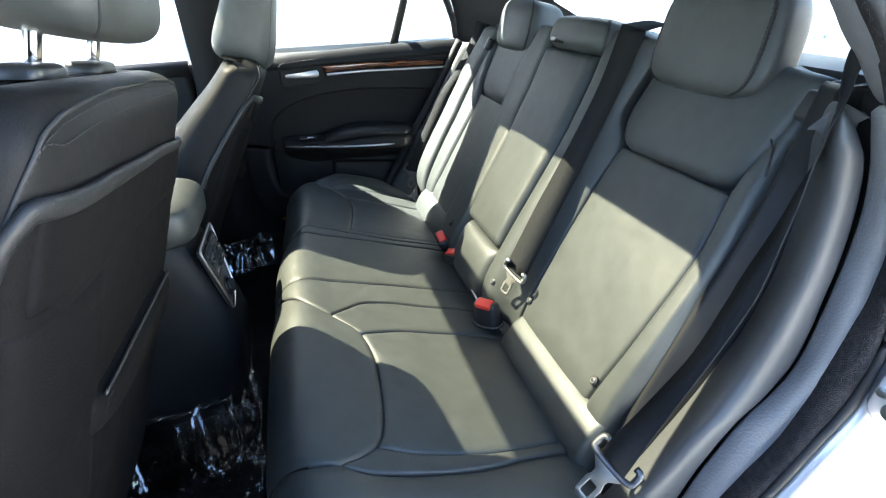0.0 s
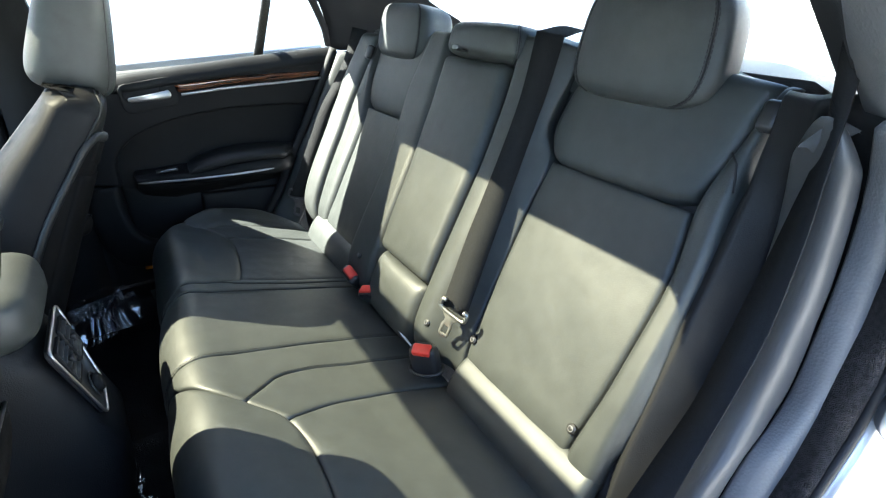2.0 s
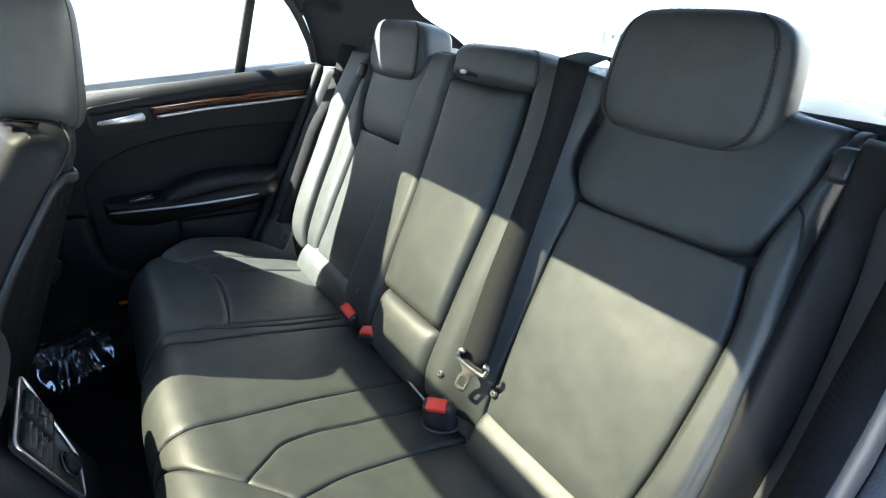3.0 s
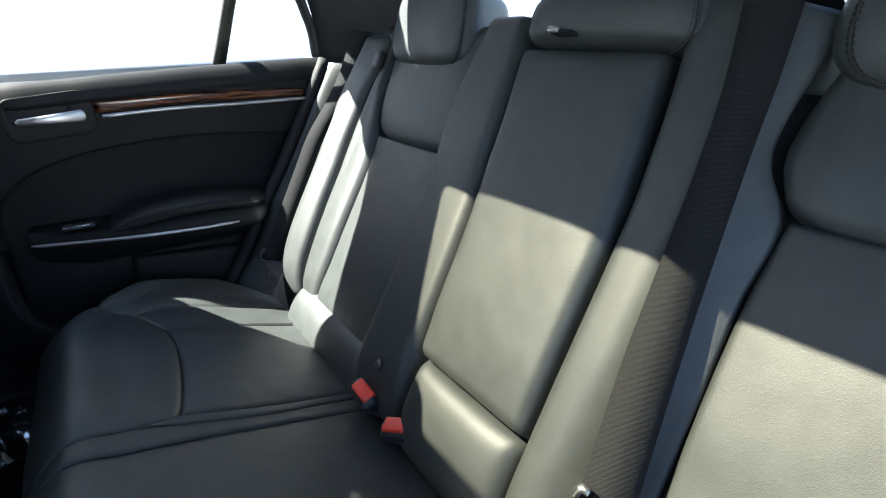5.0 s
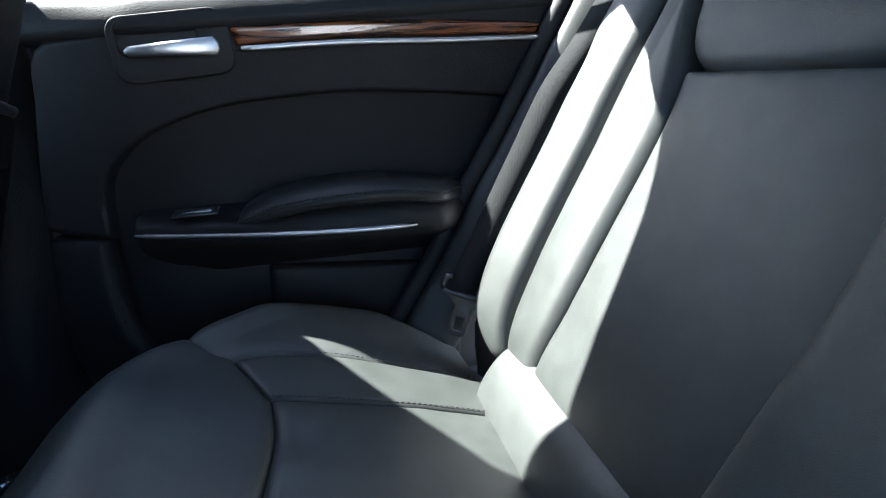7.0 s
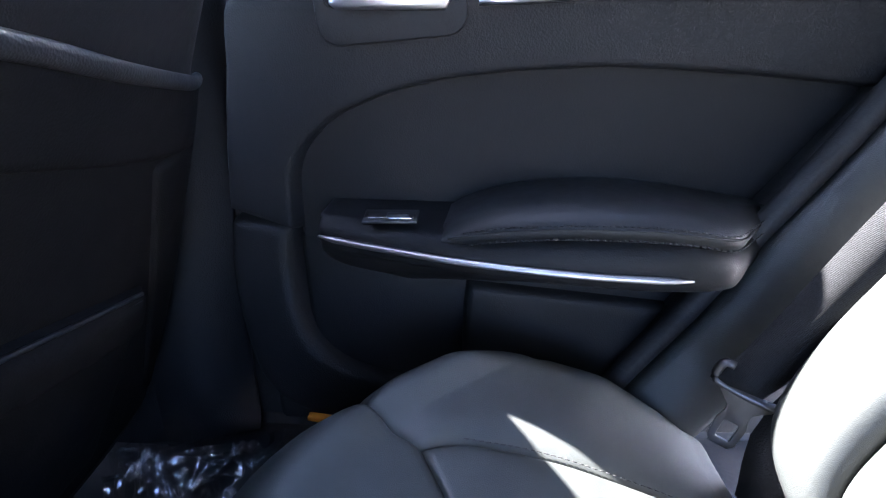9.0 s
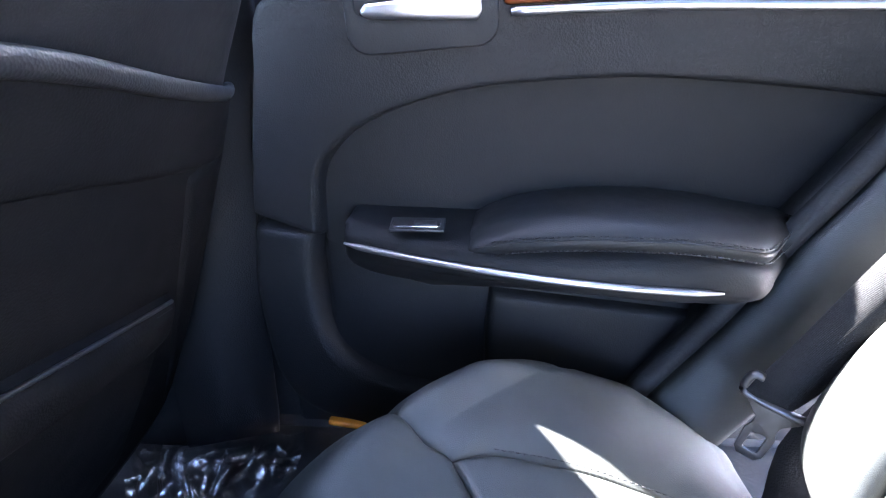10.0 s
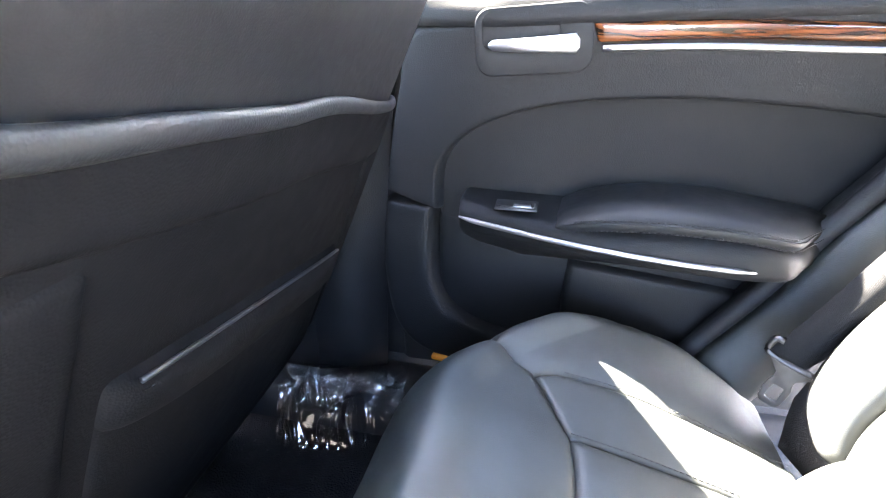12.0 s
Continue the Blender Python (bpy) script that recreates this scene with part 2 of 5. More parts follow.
def panel(surface, c0, c1, toward, nu=28, nv=28, roll=0.012, depth=0.014, puff=0.006, skirt=0.02, ends=(1, 1, 1, 1), ripple=0.0008, lift=0.0, d0=None, d1=None, knots=False):
    """A padded panel between two curves on a surface, its four edges rolled down into a seam.
    ends: how far the edges at u=0, u=1, v=0, v=1 are rolled. d0, d1: curved sides at u=0 and u=1.
    knots: the two curves run knot by knot."""
    us, vs = steps(nu), steps(nv)
    grid = []
    way = by_knot if knots else spline
    corner = [Vector(c) for c in (c0[0], c1[0], c0[-1], c1[-1])]
    for u in us:
        a, b = way(c0, u), way(c1, u)
        row = []
        for v in vs:
            p = a.lerp(b, v)
            if d0:
                p += (1 - u) * (spline(d0, v) - corner[0].lerp(corner[1], v)) + u * (spline(d1, v) - corner[2].lerp(corner[3], v))
            row.append(Vector(surface(*p)))
        grid.append(row)
    su = [[0.0] * (nv + 1) for _ in us]
    sv = [[0.0] * (nv + 1) for _ in us]
    for i in range(1, nu + 1):
        for j in range(nv + 1):
            su[i][j] = su[i - 1][j] + (grid[i][j] - grid[i - 1][j]).length
    for i in range(nu + 1):
        for j in range(1, nv + 1):
            sv[i][j] = sv[i][j - 1] + (grid[i][j] - grid[i][j - 1]).length
    bm = bmesh.new()
    verts, base = [], []
    toward = Vector(toward)
    for i in range(nu + 1):
        row, low = [], []
        for j in range(nv + 1):
            p = grid[i][j]
            du = grid[min(i + 1, nu)][j] - grid[max(i - 1, 0)][j]
            dv = grid[i][min(j + 1, nv)] - grid[i][max(j - 1, 0)]
            n = du.cross(dv)
            n = n.normalized() if n.length > 1e-12 else toward.copy()
            if n.dot(toward) < 0:
                n = -n
            h = puff * (1 - (2 * us[i] - 1) ** 4) * (1 - (2 * vs[j] - 1) ** 4) + lift
            for d, e in ((su[i][j], ends[0]), (su[nu][j] - su[i][j], ends[1]), (sv[i][j], ends[2]), (sv[i][nv] - sv[i][j], ends[3])):
                if e and d < roll:
                    h -= e * depth * (1 - math.sqrt(max(0.0, 1 - (1 - d / roll) ** 2)))
            h += ripple * noise.noise(p * 14.0) + 0.5 * ripple * noise.noise(p * 37.0)
            row.append(bm.verts.new(p + n * h))
            low.append(p + n * (h - skirt))
        verts.append(row)
        base.append(low)
    for i in range(nu):
        for j in range(nv):
            bm.faces.new((verts[i][j], verts[i + 1][j], verts[i + 1][j + 1], verts[i][j + 1]))
    if skirt:
        ring = [(i, 0) for i in range(nu + 1)] + [(nu, j) for j in range(1, nv + 1)] + [(i, nv) for i in range(nu - 1, -1, -1)] + [(0, j) for j in range(nv - 1, 0, -1)]
        down = [bm.verts.new(base[i][j]) for i, j in ring]
        for k in range(len(ring)):
            m = (k + 1) % len(ring)
            bm.faces.new((verts[ring[k][0]][ring[k][1]], verts[ring[m][0]][ring[m][1]], down[m], down[k]))
    return bm


def tube(points, radius, sides=8, closed=False, bm=None, squash=1.0, up=(0, 0, 1)):
    bm = bm or bmesh.new()
    pts = [Vector(p) for p in points]
    rings = []
    for i, p in enumerate(pts):
        a = pts[(i - 1) % len(pts)] if closed or i else pts[0]
        b = pts[(i + 1) % len(pts)] if closed or i < len(pts) - 1 else pts[-1]
        d = (b - a).normalized()
        x = d.cross(Vector(up))
        x = x.normalized() if x.length > 1e-6 else Vector((1, 0, 0))
        y = d.cross(x)
        r = radius(i / (len(pts) - 1)) if callable(radius) else radius
        rings.append([bm.verts.new(p + x * r * math.cos(2 * math.pi * k / sides) + y * r * squash * math.sin(2 * math.pi * k / sides)) for k in range(sides)])
    for i in range(len(rings) if closed else len(rings) - 1):
        a, b = rings[i], rings[(i + 1) % len(rings)]
        for k in range(sides):
            bm.faces.new((a[k], a[(k + 1) % sides], b[(k + 1) % sides], b[k]))
    if not closed:
        bm.faces.new(rings[0])
        bm.faces.new(rings[-1])
    return bm


def along(points, n):
    return [spline(points, i / n) for i in range(n + 1)]


def pillow(size, power=0.4, power_z=0.4, nu=40, nv=24, m=Matrix(), shape=None, bm=None):
    """A soft rounded box of the given size about the origin, set by m; shape(v) bends a point before that."""
    bm = bm or bmesh.new()

    def pw(v, e):
        return math.copysign(abs(v) ** e, v)
    rows = []
    for j in range(1, nv):
        f = -math.pi / 2 + math.pi * j / nv
        row = []
        for i in range(nu):
            g = 2 * math.pi * i / nu
            v = Vector((size[0] / 2 * pw(math.cos(f), power_z) * pw(math.cos(g), power),
                        size[1] / 2 * pw(math.cos(f), power_z) * pw(math.sin(g), power),
                        size[2] / 2 * pw(math.sin(f), power_z)))
            row.append(bm.verts.new(m @ (shape(v) if shape else v)))
        rows.append(row)
    lo, hi = Vector((0, 0, -size[2] / 2)), Vector((0, 0, size[2] / 2))
    bot, top = bm.verts.new(m @ (shape(lo) if shape else lo)), bm.verts.new(m @ (shape(hi) if shape else hi))
    for a, b in zip(rows, rows[1:]):
        for k in range(nu):
            bm.faces.new((a[k], a[(k + 1) % nu], b[(k + 1) % nu], b[k]))
    for k in range(nu):
        bm.faces.new((bot, rows[0][(k + 1) % nu], rows[0][k]))
        bm.faces.new((top, rows[-1][k], rows[-1][(k + 1) % nu]))
    return bm


def block(size, m=Matrix(), bevel=0.003, bm=None, segments=2):
    """A box with rounded edges, centred, set by m."""
    own = bmesh.new()
    bmesh.ops.create_cube(own, size=1.0)
    bmesh.ops.scale(own, vec=size, verts=own.verts)
    if bevel:
        bmesh.ops.bevel(own, geom=own.edges[:], offset=min(bevel, 0.45 * min(size)), segments=segments, affect="EDGES", profile=0.5)
    bmesh.ops.transform(own, matrix=m, verts=own.verts)
    if bm is None:
        return own
    me = bpy.data.meshes.new("joined")
    own.to_mesh(me)
    own.free()
    bm.from_mesh(me)
    bpy.data.meshes.remove(me)
    return bm


def prism(outline, thick, m=Matrix(), bevel=0.0, holes=()):
    """An outline in x, y made thick along z (0 to thick), with holes cut through."""
    bm = bmesh.new()
    edges = []
    for ring in (outline, *holes):
        vs = [bm.verts.new((p[0], p[1], 0)) for p in ring]
        edges += [bm.edges.new((vs[i], vs[(i + 1) % len(vs)])) for i in range(len(vs))]
    bmesh.ops.triangle_fill(bm, use_beauty=True, use_dissolve=True, edges=edges)
    ext = bmesh.ops.extrude_face_region(bm, geom=bm.faces[:])
    bmesh.ops.translate(bm, vec=(0, 0, thick), verts=[v for v in ext["geom"] if isinstance(v, bmesh.types.BMVert)])
    bmesh.ops.recalc_face_normals(bm, faces=bm.faces)
    if bevel:
        rim = [e for e in bm.edges if len(e.link_faces) == 2 and e.calc_face_angle(0) > 0.8]
        bmesh.ops.bevel(bm, geom=rim, offset=bevel, segments=2, affect="EDGES", profile=0.5)
    bmesh.ops.transform(bm, matrix=m, verts=bm.verts)
    return bm


def round_rect(w, h, r, n=6, cx=0.0, cy=0.0):
    out = []
    for k, (sx, sy) in enumerate(((1, 1), (-1, 1), (-1, -1), (1, -1))):
        for i in range(n + 1):
            a = math.pi / 2 * (k + i / n)
            out.append((cx + sx * (w / 2 - r) + r * math.cos(a), cy + sy * (h / 2 - r) + r * math.sin(a)))
    return out


def sheet(points_a, points_b, thick=0.0015, n=30, bm=None, normal=None):
    """A flat band between two edges."""
    bm = bm or bmesh.new()
    A, B = along(points_a, n), along(points_b, n)
    rows = []
    for i in range(n + 1):
        d = A[min(i + 1, n)] - A[max(i - 1, 0)]
        nn = d.cross(B[i] - A[i]).normalized() * thick / 2
        rows.append([bm.verts.new(p) for p in (A[i] + nn, B[i] + nn, B[i] - nn, A[i] - nn)])
    for a, b in zip(rows, rows[1:]):
        for k in range(4):
            bm.faces.new((a[k], a[(k + 1) % 4], b[(k + 1) % 4], b[k]))
    bm.faces.new(rows[0])
    bm.faces.new(rows[-1])
    return bm


def stitches(points, parent, offset, pitch=0.0065, length=0.0042, radius=0.0006, name="stitching"):
    """A row of thread stitches along a curve."""
    pts = [Vector(p) for p in points]
    runs = sum((b - a).length for a, b in zip(pts, pts[1:]))
    n = max(2, int(runs / pitch))
    bm = bmesh.new()
    for i in range(n):
        a = spline(pts, i / n) + Vector(offset)
        b = spline(pts, (i + length / pitch) / n) + Vector(offset)
        tube([a, b], radius, 5, bm=bm)
    return part(name, bm, THREAD, parent)


# ---- the place outside ----
def wall_with_ribs(name, x0, x1, y, z1, pitch, facing, label):
    """A wall of ribbed metal siding along x, its ribs each 12 mm proud."""
    wall = thing(name, label, "wall", kind="structure")
    bm = block((x1 - x0, 0.2, z1), Matrix.Translation(((x0 + x1) / 2, y + 0.1 * facing, z1 / 2)), 0.0)
    flat(part("wall_body", bm, SIDING, wall))
    n = int((x1 - x0) / pitch)
    rib = bpy.data.meshes.new("rib")
    bm = block((0.035, 0.03, z1 - 0.1), Matrix(), 0.006, segments=1)
    bm.to_mesh(rib)
    bm.free()
    rib.materials.append(SIDING)
    for i in range(min(n, 200)):
        ob = new("rib", rib)
        ob.location = (x0 + pitch * (i + 0.5), y - 0.013 * facing, z1 / 2)
        ob.parent = wall
    return wall


def building_window(m, w, h):
    win = thing("building_window", "pale framed window in the white building wall", "window", "windows of the buildings")
    win.matrix_world = m
    part("window_frame", prism(round_rect(w, h, 0.01, 2), 0.06, Matrix(), 0.006, [round_rect(w / 2 - 0.09, h - 0.12, 0.01, 2, -w / 4 + 0.015), round_rect(w / 2 - 0.09, h - 0.12, 0.01, 2, w / 4 - 0.015)]), SHADE, win)
    for s in (-1, 1):
        part("pane", block((w / 2 - 0.08, h - 0.1, 0.01), Matrix.Translation((s * (w / 4 - 0.015), 0, 0.012)), 0), SIGN, win)
    return win


solid("ground", block((400, 400, 0.2), Matrix.Translation((0, 0, -0.1)), 0), CEMENT, "pale sunlit concrete yard around the car", "ground", kind="structure")
wall_with_ribs("building_wall", -9.0, 9.0, 4.2, 5.0, 0.2, 1, "white ribbed metal siding of a building beside the car")
solid("rear_building_wall", block((0.3, 40, 4.5), Matrix.Translation((13.0, 0, 2.25)), 0), SIDING, "white rendered wall of a building behind the car", "wall", kind="structure")
building_window(pose(-1.13, 4.16, 0.86, 90, 0, 0), 0.34, 0.5)
building_window(pose(5.5, 4.16, 0.5, 90, 0, 0), 0.34, 0.17)


# ---- car shell ----
def arc_rect(x0, x1, y0, y1, r):
    return round_rect(x1 - x0, y1 - y0, r, 6, (x0 + x1) / 2, (y0 + y1) / 2)


ROOF_Z = 1.365
roof_line = [(-1.35, -0.56), (-1.1, -0.6), (-0.4, -0.63), (0.1, -0.6), (0.42, -0.53), (0.42, 0.53), (0.1, 0.6), (-0.4, 0.63), (-1.1, 0.6), (-1.35, 0.56)]
panes = [arc_rect(-1.04, -0.67, -0.36, 0.50, 0.06), arc_rect(-0.585, -0.225, -0.31, 0.45, 0.04)]
solid("ceiling", prism(roof_line, 0.02, Matrix.Translation((0, 0, ROOF_Z)), 0.004, panes), FABRIC, "charcoal cloth headliner with two roof glass openings", "ceiling", kind="structure")
flat(solid("roof", prism([(x * 1.02, y * 1.03) for x, y in roof_line], 0.02, Matrix.Translation((0, 0, ROOF_Z + 0.045)), 0.004, panes), PAINT, "silver painted car roof with two glass panels", "car roof", kind="structure"))
for ring in panes:
    sun_roof = thing("sunroof", "tinted glass sunroof panel in a black frame", "sunroof", "sunroof panels")
    inner = [((x - sum(p[0] for p in ring) / len(ring)) * 1.04 + sum(p[0] for p in ring) / len(ring), (y - 0.07) * 1.03 + 0.07) for x, y in ring]
    g = part("pane", prism(inner, 0.005, Matrix.Translation((0, 0, ROOF_Z + 0.068))), ROOF_GLASS, sun_roof, "tinted roof glass")
    part("frame", tube([(x, y, ROOF_Z + 0.03) for x, y in ring], 0.012, 8, True), RUBBER, sun_roof)

# floor, sills and tunnel
solid("floor", block((2.6, 1.5, 0.03), Matrix.Translation((-0.55, 0, 0.265)), 0.004), CARPET, "black carpeted car floor", "floor", kind="structure")


def hump(v):
    return Vector((v.x, v.y * (1.15 - 0.3 * (v.z > 0)), v.z))


solid("tunnel", pillow((1.9, 0.3, 0.2), 0.3, 0.5, 32, 16, Matrix.Translation((-0.75, 0, 0.29)), hump), CARPET, "black carpeted transmission tunnel along the floor", "floor", kind="structure")
for s in (-1, 1):
    solid("sill", block((1.9, 0.14, 0.13), Matrix.Translation((-0.6, s * 0.81, 0.285)), 0.03, segments=4), RUBBER, "black plastic door sill", "sill", kind="structure")
    # Far rocker black instead of silver: its shade is put into the colour.
    flat(solid("rocker", block((3.2, 0.08, 0.24), Matrix.Translation((-0.5, s * 0.9, 0.24)), 0.03, segments=3), PAINT if s < 0 else RUBBER, "painted rocker panel under the doors" if s < 0 else "rocker panel under the far doors, coloured black for shade", "car body", kind="structure"))


# ---- rear bench: its surfaces ----
CUSHION = [(-0.84, -0.455, 0.285), (-0.70, -0.482, 0.415), (-0.60, -0.50, 0.51), (-0.54, -0.497, 0.57), (-0.50, -0.482, 0.606),
           (-0.46, -0.455, 0.632), (-0.42, -0.42, 0.637), (-0.36, -0.36, 0.618), (-0.28, -0.28, 0.589), (-0.20, -0.20, 0.562), (-0.10, -0.10, 0.53), (-0.03, -0.03, 0.506)]
BACK = [(0.48, -0.01), (0.54, -0.012), (0.58, -0.002), (0.63, 0.025), (0.715, 0.075), (0.815, 0.137), (0.905, 0.188), (0.97, 0.222), (1.03, 0.25), (1.08, 0.27)]


def ease(f):
    f = min(1.0, max(0.0, f))
    return f * f * (3 - 2 * f)


def on_cushion(p, y):
    x, z = table(CUSHION, p)
    a = abs(y)
    far = min(1.0, max(0.0, (y + 0.1) / 0.55))
    x += (0.016 + 0.03 * far * far * (3 - 2 * far)) * min(1.0, max(0.0, (-0.36 - p) / 0.1))
    if y > 0.44 or a > 0.5:
        x += 1.2 * (a - 0.5) ** 2 * min(1.0, max(0.0, (-0.3 - p) / 0.1)) if y < 0 else 3.0 * max(0.0, a - 0.5) ** 2 * min(1.0, max(0.0, (-0.05 - p) / 0.3))
        z -= 0.25 * max(0.0, a - 0.62) if y < 0 else 0.024 * ease((a - 0.44) / 0.2) * ease((-0.2 - p) / 0.2) + 0.012 * ease((a - 0.58) / 0.12) * ease((p + 0.60) / 0.2)
    return x, y, z


def on_back(z, y):
    x, = table(BACK, z)
    a = abs(y)
    if a > 0.56:
        x -= 0.35 * (a - 0.56)
    return x, y, z


UP, FORE = (-0.2, 0, 1), (-0.85, 0, 0.5)
bench = thing("rear_bench_seat", "black leather rear bench seat with stitched panels, partly sunlit", "car seat")


def mirror(rows, s):
    return [(p, s * a) for p, a in rows]


# seams of the cushion as (depth, distance from the middle): centre seam, nose seam, tip seam, insert sides and outer seam
CUT = {
    -1: dict(mid=[(-0.84, 0.085), (-0.6, 0.082), (-0.49, 0.072), (-0.43, 0.077), (-0.3, 0.058), (-0.2, 0.046), (-0.03, 0.04)],
             nose=[(-0.50, 0.105), (-0.432, 0.163), (-0.393, 0.19), (-0.371, 0.203)],
             tip=[(-0.371, 0.203), (-0.338, 0.172), (-0.305, 0.143), (-0.25, 0.13), (-0.187, 0.129), (-0.03, 0.125)],
             brow=[(-0.322, 0.253), (-0.308, 0.33), (-0.312, 0.43), (-0.322, 0.5), (-0.337, 0.532)],
             cheek=[(-0.337, 0.532), (-0.36, 0.551), (-0.395, 0.567)],
             jaw=[(-0.395, 0.567), (-0.45, 0.563), (-0.505, 0.537)],
             inner=[(-0.322, 0.253), (-0.25, 0.233), (-0.16, 0.226), (-0.03, 0.226)],
             outer=[(-0.337, 0.532), (-0.267, 0.541), (-0.15, 0.535), (-0.03, 0.508)],
             side=[(-0.395, 0.567), (-0.337, 0.579), (-0.21, 0.570), (-0.117, 0.548), (-0.03, 0.53)], foot=0.51),
    1: dict(mid=[(-0.84, 0.17), (-0.6, 0.162), (-0.47, 0.158), (-0.36, 0.172), (-0.29, 0.184), (-0.15, 0.194), (-0.03, 0.198)],
            nose=[(-0.50, 0.186), (-0.46, 0.191), (-0.40, 0.205), (-0.337, 0.220)],
            tip=[(-0.337, 0.220), (-0.262, 0.219), (-0.173, 0.219), (-0.03, 0.232)],
            brow=[(-0.293, 0.240), (-0.276, 0.32), (-0.267, 0.40), (-0.264, 0.455), (-0.271, 0.508)],
            cheek=[(-0.271, 0.508), (-0.3, 0.55), (-0.332, 0.583)],
            jaw=[(-0.332, 0.583), (-0.40, 0.604), (-0.47, 0.618)],
            inner=[(-0.293, 0.240), (-0.23, 0.237), (-0.13, 0.239), (-0.03, 0.25)],
            outer=[(-0.271, 0.508), (-0.19, 0.513), (-0.1, 0.514), (-0.03, 0.512)],
            side=[(-0.332, 0.583), (-0.306, 0.598), (-0.24, 0.601), (-0.14, 0.598), (-0.03, 0.588)], foot=0.61),
}
OUT = {-1: [(-0.84, 0.70), (-0.6, 0.705), (-0.47, 0.715), (-0.41, 0.725), (-0.36, 0.735), (-0.2, 0.745), (-0.03, 0.745)],
       1: [(-0.84, 0.70), (-0.6, 0.705), (-0.47, 0.715), (-0.41, 0.725), (-0.36, 0.735), (-0.2, 0.745), (-0.03, 0.745)]}


def on_seam(rows, ps):
    return [(p, table(rows, p)[0]) for p in ps]


for s, cut in CUT.items():
    def m(rows):
        return mirror(rows, s)
    rim = along(cut["nose"], 8) + along([cut["nose"][-1], *cut["brow"]], 24)[1:] + along(cut["cheek"], 6)[1:] + along(cut["jaw"], 8)[1:]
    rim = [(v.x, v.y) for v in rim]
    part("front_bolster", panel(on_cushion, m([(-0.84, 0.105 + (cut["foot"] - 0.105) * i / (len(rim) - 1) if s < 0 else 0.185 + (cut["foot"] - 0.185) * i / (len(rim) - 1)) for i in range(len(rim))]), m(rim), UP, 90, 44, 0.012, 0.0055, 0.008, ends=(1, 1, 0, 1), knots=True), LEATHER, bench)
    back = [(-0.03, cut["inner"][-1][1] + (cut["outer"][-1][1] - cut["inner"][-1][1]) * f) for f in (0, 0.33, 0.67, 1)]
    part("seat_insert", panel(on_cushion, m(cut["brow"]), m(back), UP, 48, 44, 0.012, 0.0055, 0.005, ends=(1, 1, 1, 0), ripple=0.0016, d0=m(cut["inner"]), d1=m(cut["outer"])), LEATHER, bench)
    part("outer_strip", panel(on_cushion, m(cut["cheek"]), m([cut["outer"][-1], cut["side"][-1]]), UP, 16, 36, 0.007, 0.004, 0.002, ends=(1, 1, 0.6, 0), d0=m(cut["outer"]), d1=m(cut["side"])), LEATHER, bench)
    part("inner_strip", panel(on_cushion, m([cut["tip"][0], cut["brow"][0]]), m([cut["tip"][-1], cut["inner"][-1]]), UP, 18, 36, 0.008 if s < 0 else 0.004, 0.004 if s < 0 else 0.002, 0.002, ends=(0.8, 1, 0.8, 0), d0=m(cut["tip"]), d1=m(cut["inner"])), LEATHER, bench)
    way = [(-0.84, cut["nose"][0][1] - 0.01), (-0.7, cut["nose"][0][1] - 0.006), (-0.6, cut["nose"][0][1] - 0.003)] + [(v.x, v.y) for v in along(cut["nose"], 8)] + [(v.x, v.y) for v in along(cut["tip"], 14)][1:]
    part("side_strip", panel(on_cushion, m(way), m(on_seam(cut["mid"], [p for p, y in way])), UP, 70, 14, 0.007, 0.0035, 0.001, ends=(0, 0, 0.8, 0.8), knots=True), LEATHER, bench)
    way = [(-0.84, cut["foot"]), (-0.7, cut["foot"] + 0.002), (-0.6, cut["foot"] + 0.008)] + [(v.x, v.y) for v in along(list(reversed(cut["jaw"])), 8)] + [(v.x, v.y) for v in along(cut["side"], 14)][1:]
    part("outer_bolster", panel(on_cushion, m(way), m(on_seam(OUT[s], [p for p, y in way])), UP, 80, 26, 0.05, 0.05, 0.014 if s < 0 else 0.008, skirt=0.1, ends=(0, 0.12, 0.11, 1), knots=True), LEATHER, bench)
ps = [-0.84 + 0.81 * i / 20 for i in range(21)]
part("centre_seat", panel(on_cushion, mirror(on_seam(CUT[-1]["mid"], ps), -1), on_seam(CUT[1]["mid"], ps), UP, 60, 36, 0.012, 0.0055, 0.004, ends=(0, 0, 1, 1), ripple=0.0014, knots=True), LEATHER, bench)
for s, cut in CUT.items():
    for rows, shift in ((cut["mid"][1:], -0.004), (cut["tip"], -0.004), (cut["side"][1:], 0.004), (cut["outer"], 0.004)):
        stitches([Vector(on_cushion(v.x, s * (v.y + shift))) + Vector((-0.0005, 0, 0.0012)) for v in along(rows, 60)], bench, (0, 0, 0), 0.0062, 0.0042, 0.0005)
part("cushion_base", block((0.42, 1.42, 0.24), Matrix.Translation((-0.245, 0, 0.37)), 0.03, segments=3), FABRIC, bench)


ROLL = [(0.0, -0.040, 0.482), (0.2, -0.050, 0.503), (0.45, -0.044, 0.527), (0.7, -0.031, 0.549), (0.9, -0.015, 0.566), (1.0, 0.004, 0.577)]


def on_roll(k, y):
    x, z = table(ROLL, k)
    return x, y, z


def sloped(z, y):
    """The panel beside the armrest, falling away towards the outer insert."""
    x, y, z = on_back(z, y)
    d = 0.042 - 0.040 * ease((abs(y) - 0.145) / 0.085)
    return x - 0.86 * d, y, z + 0.5 * d


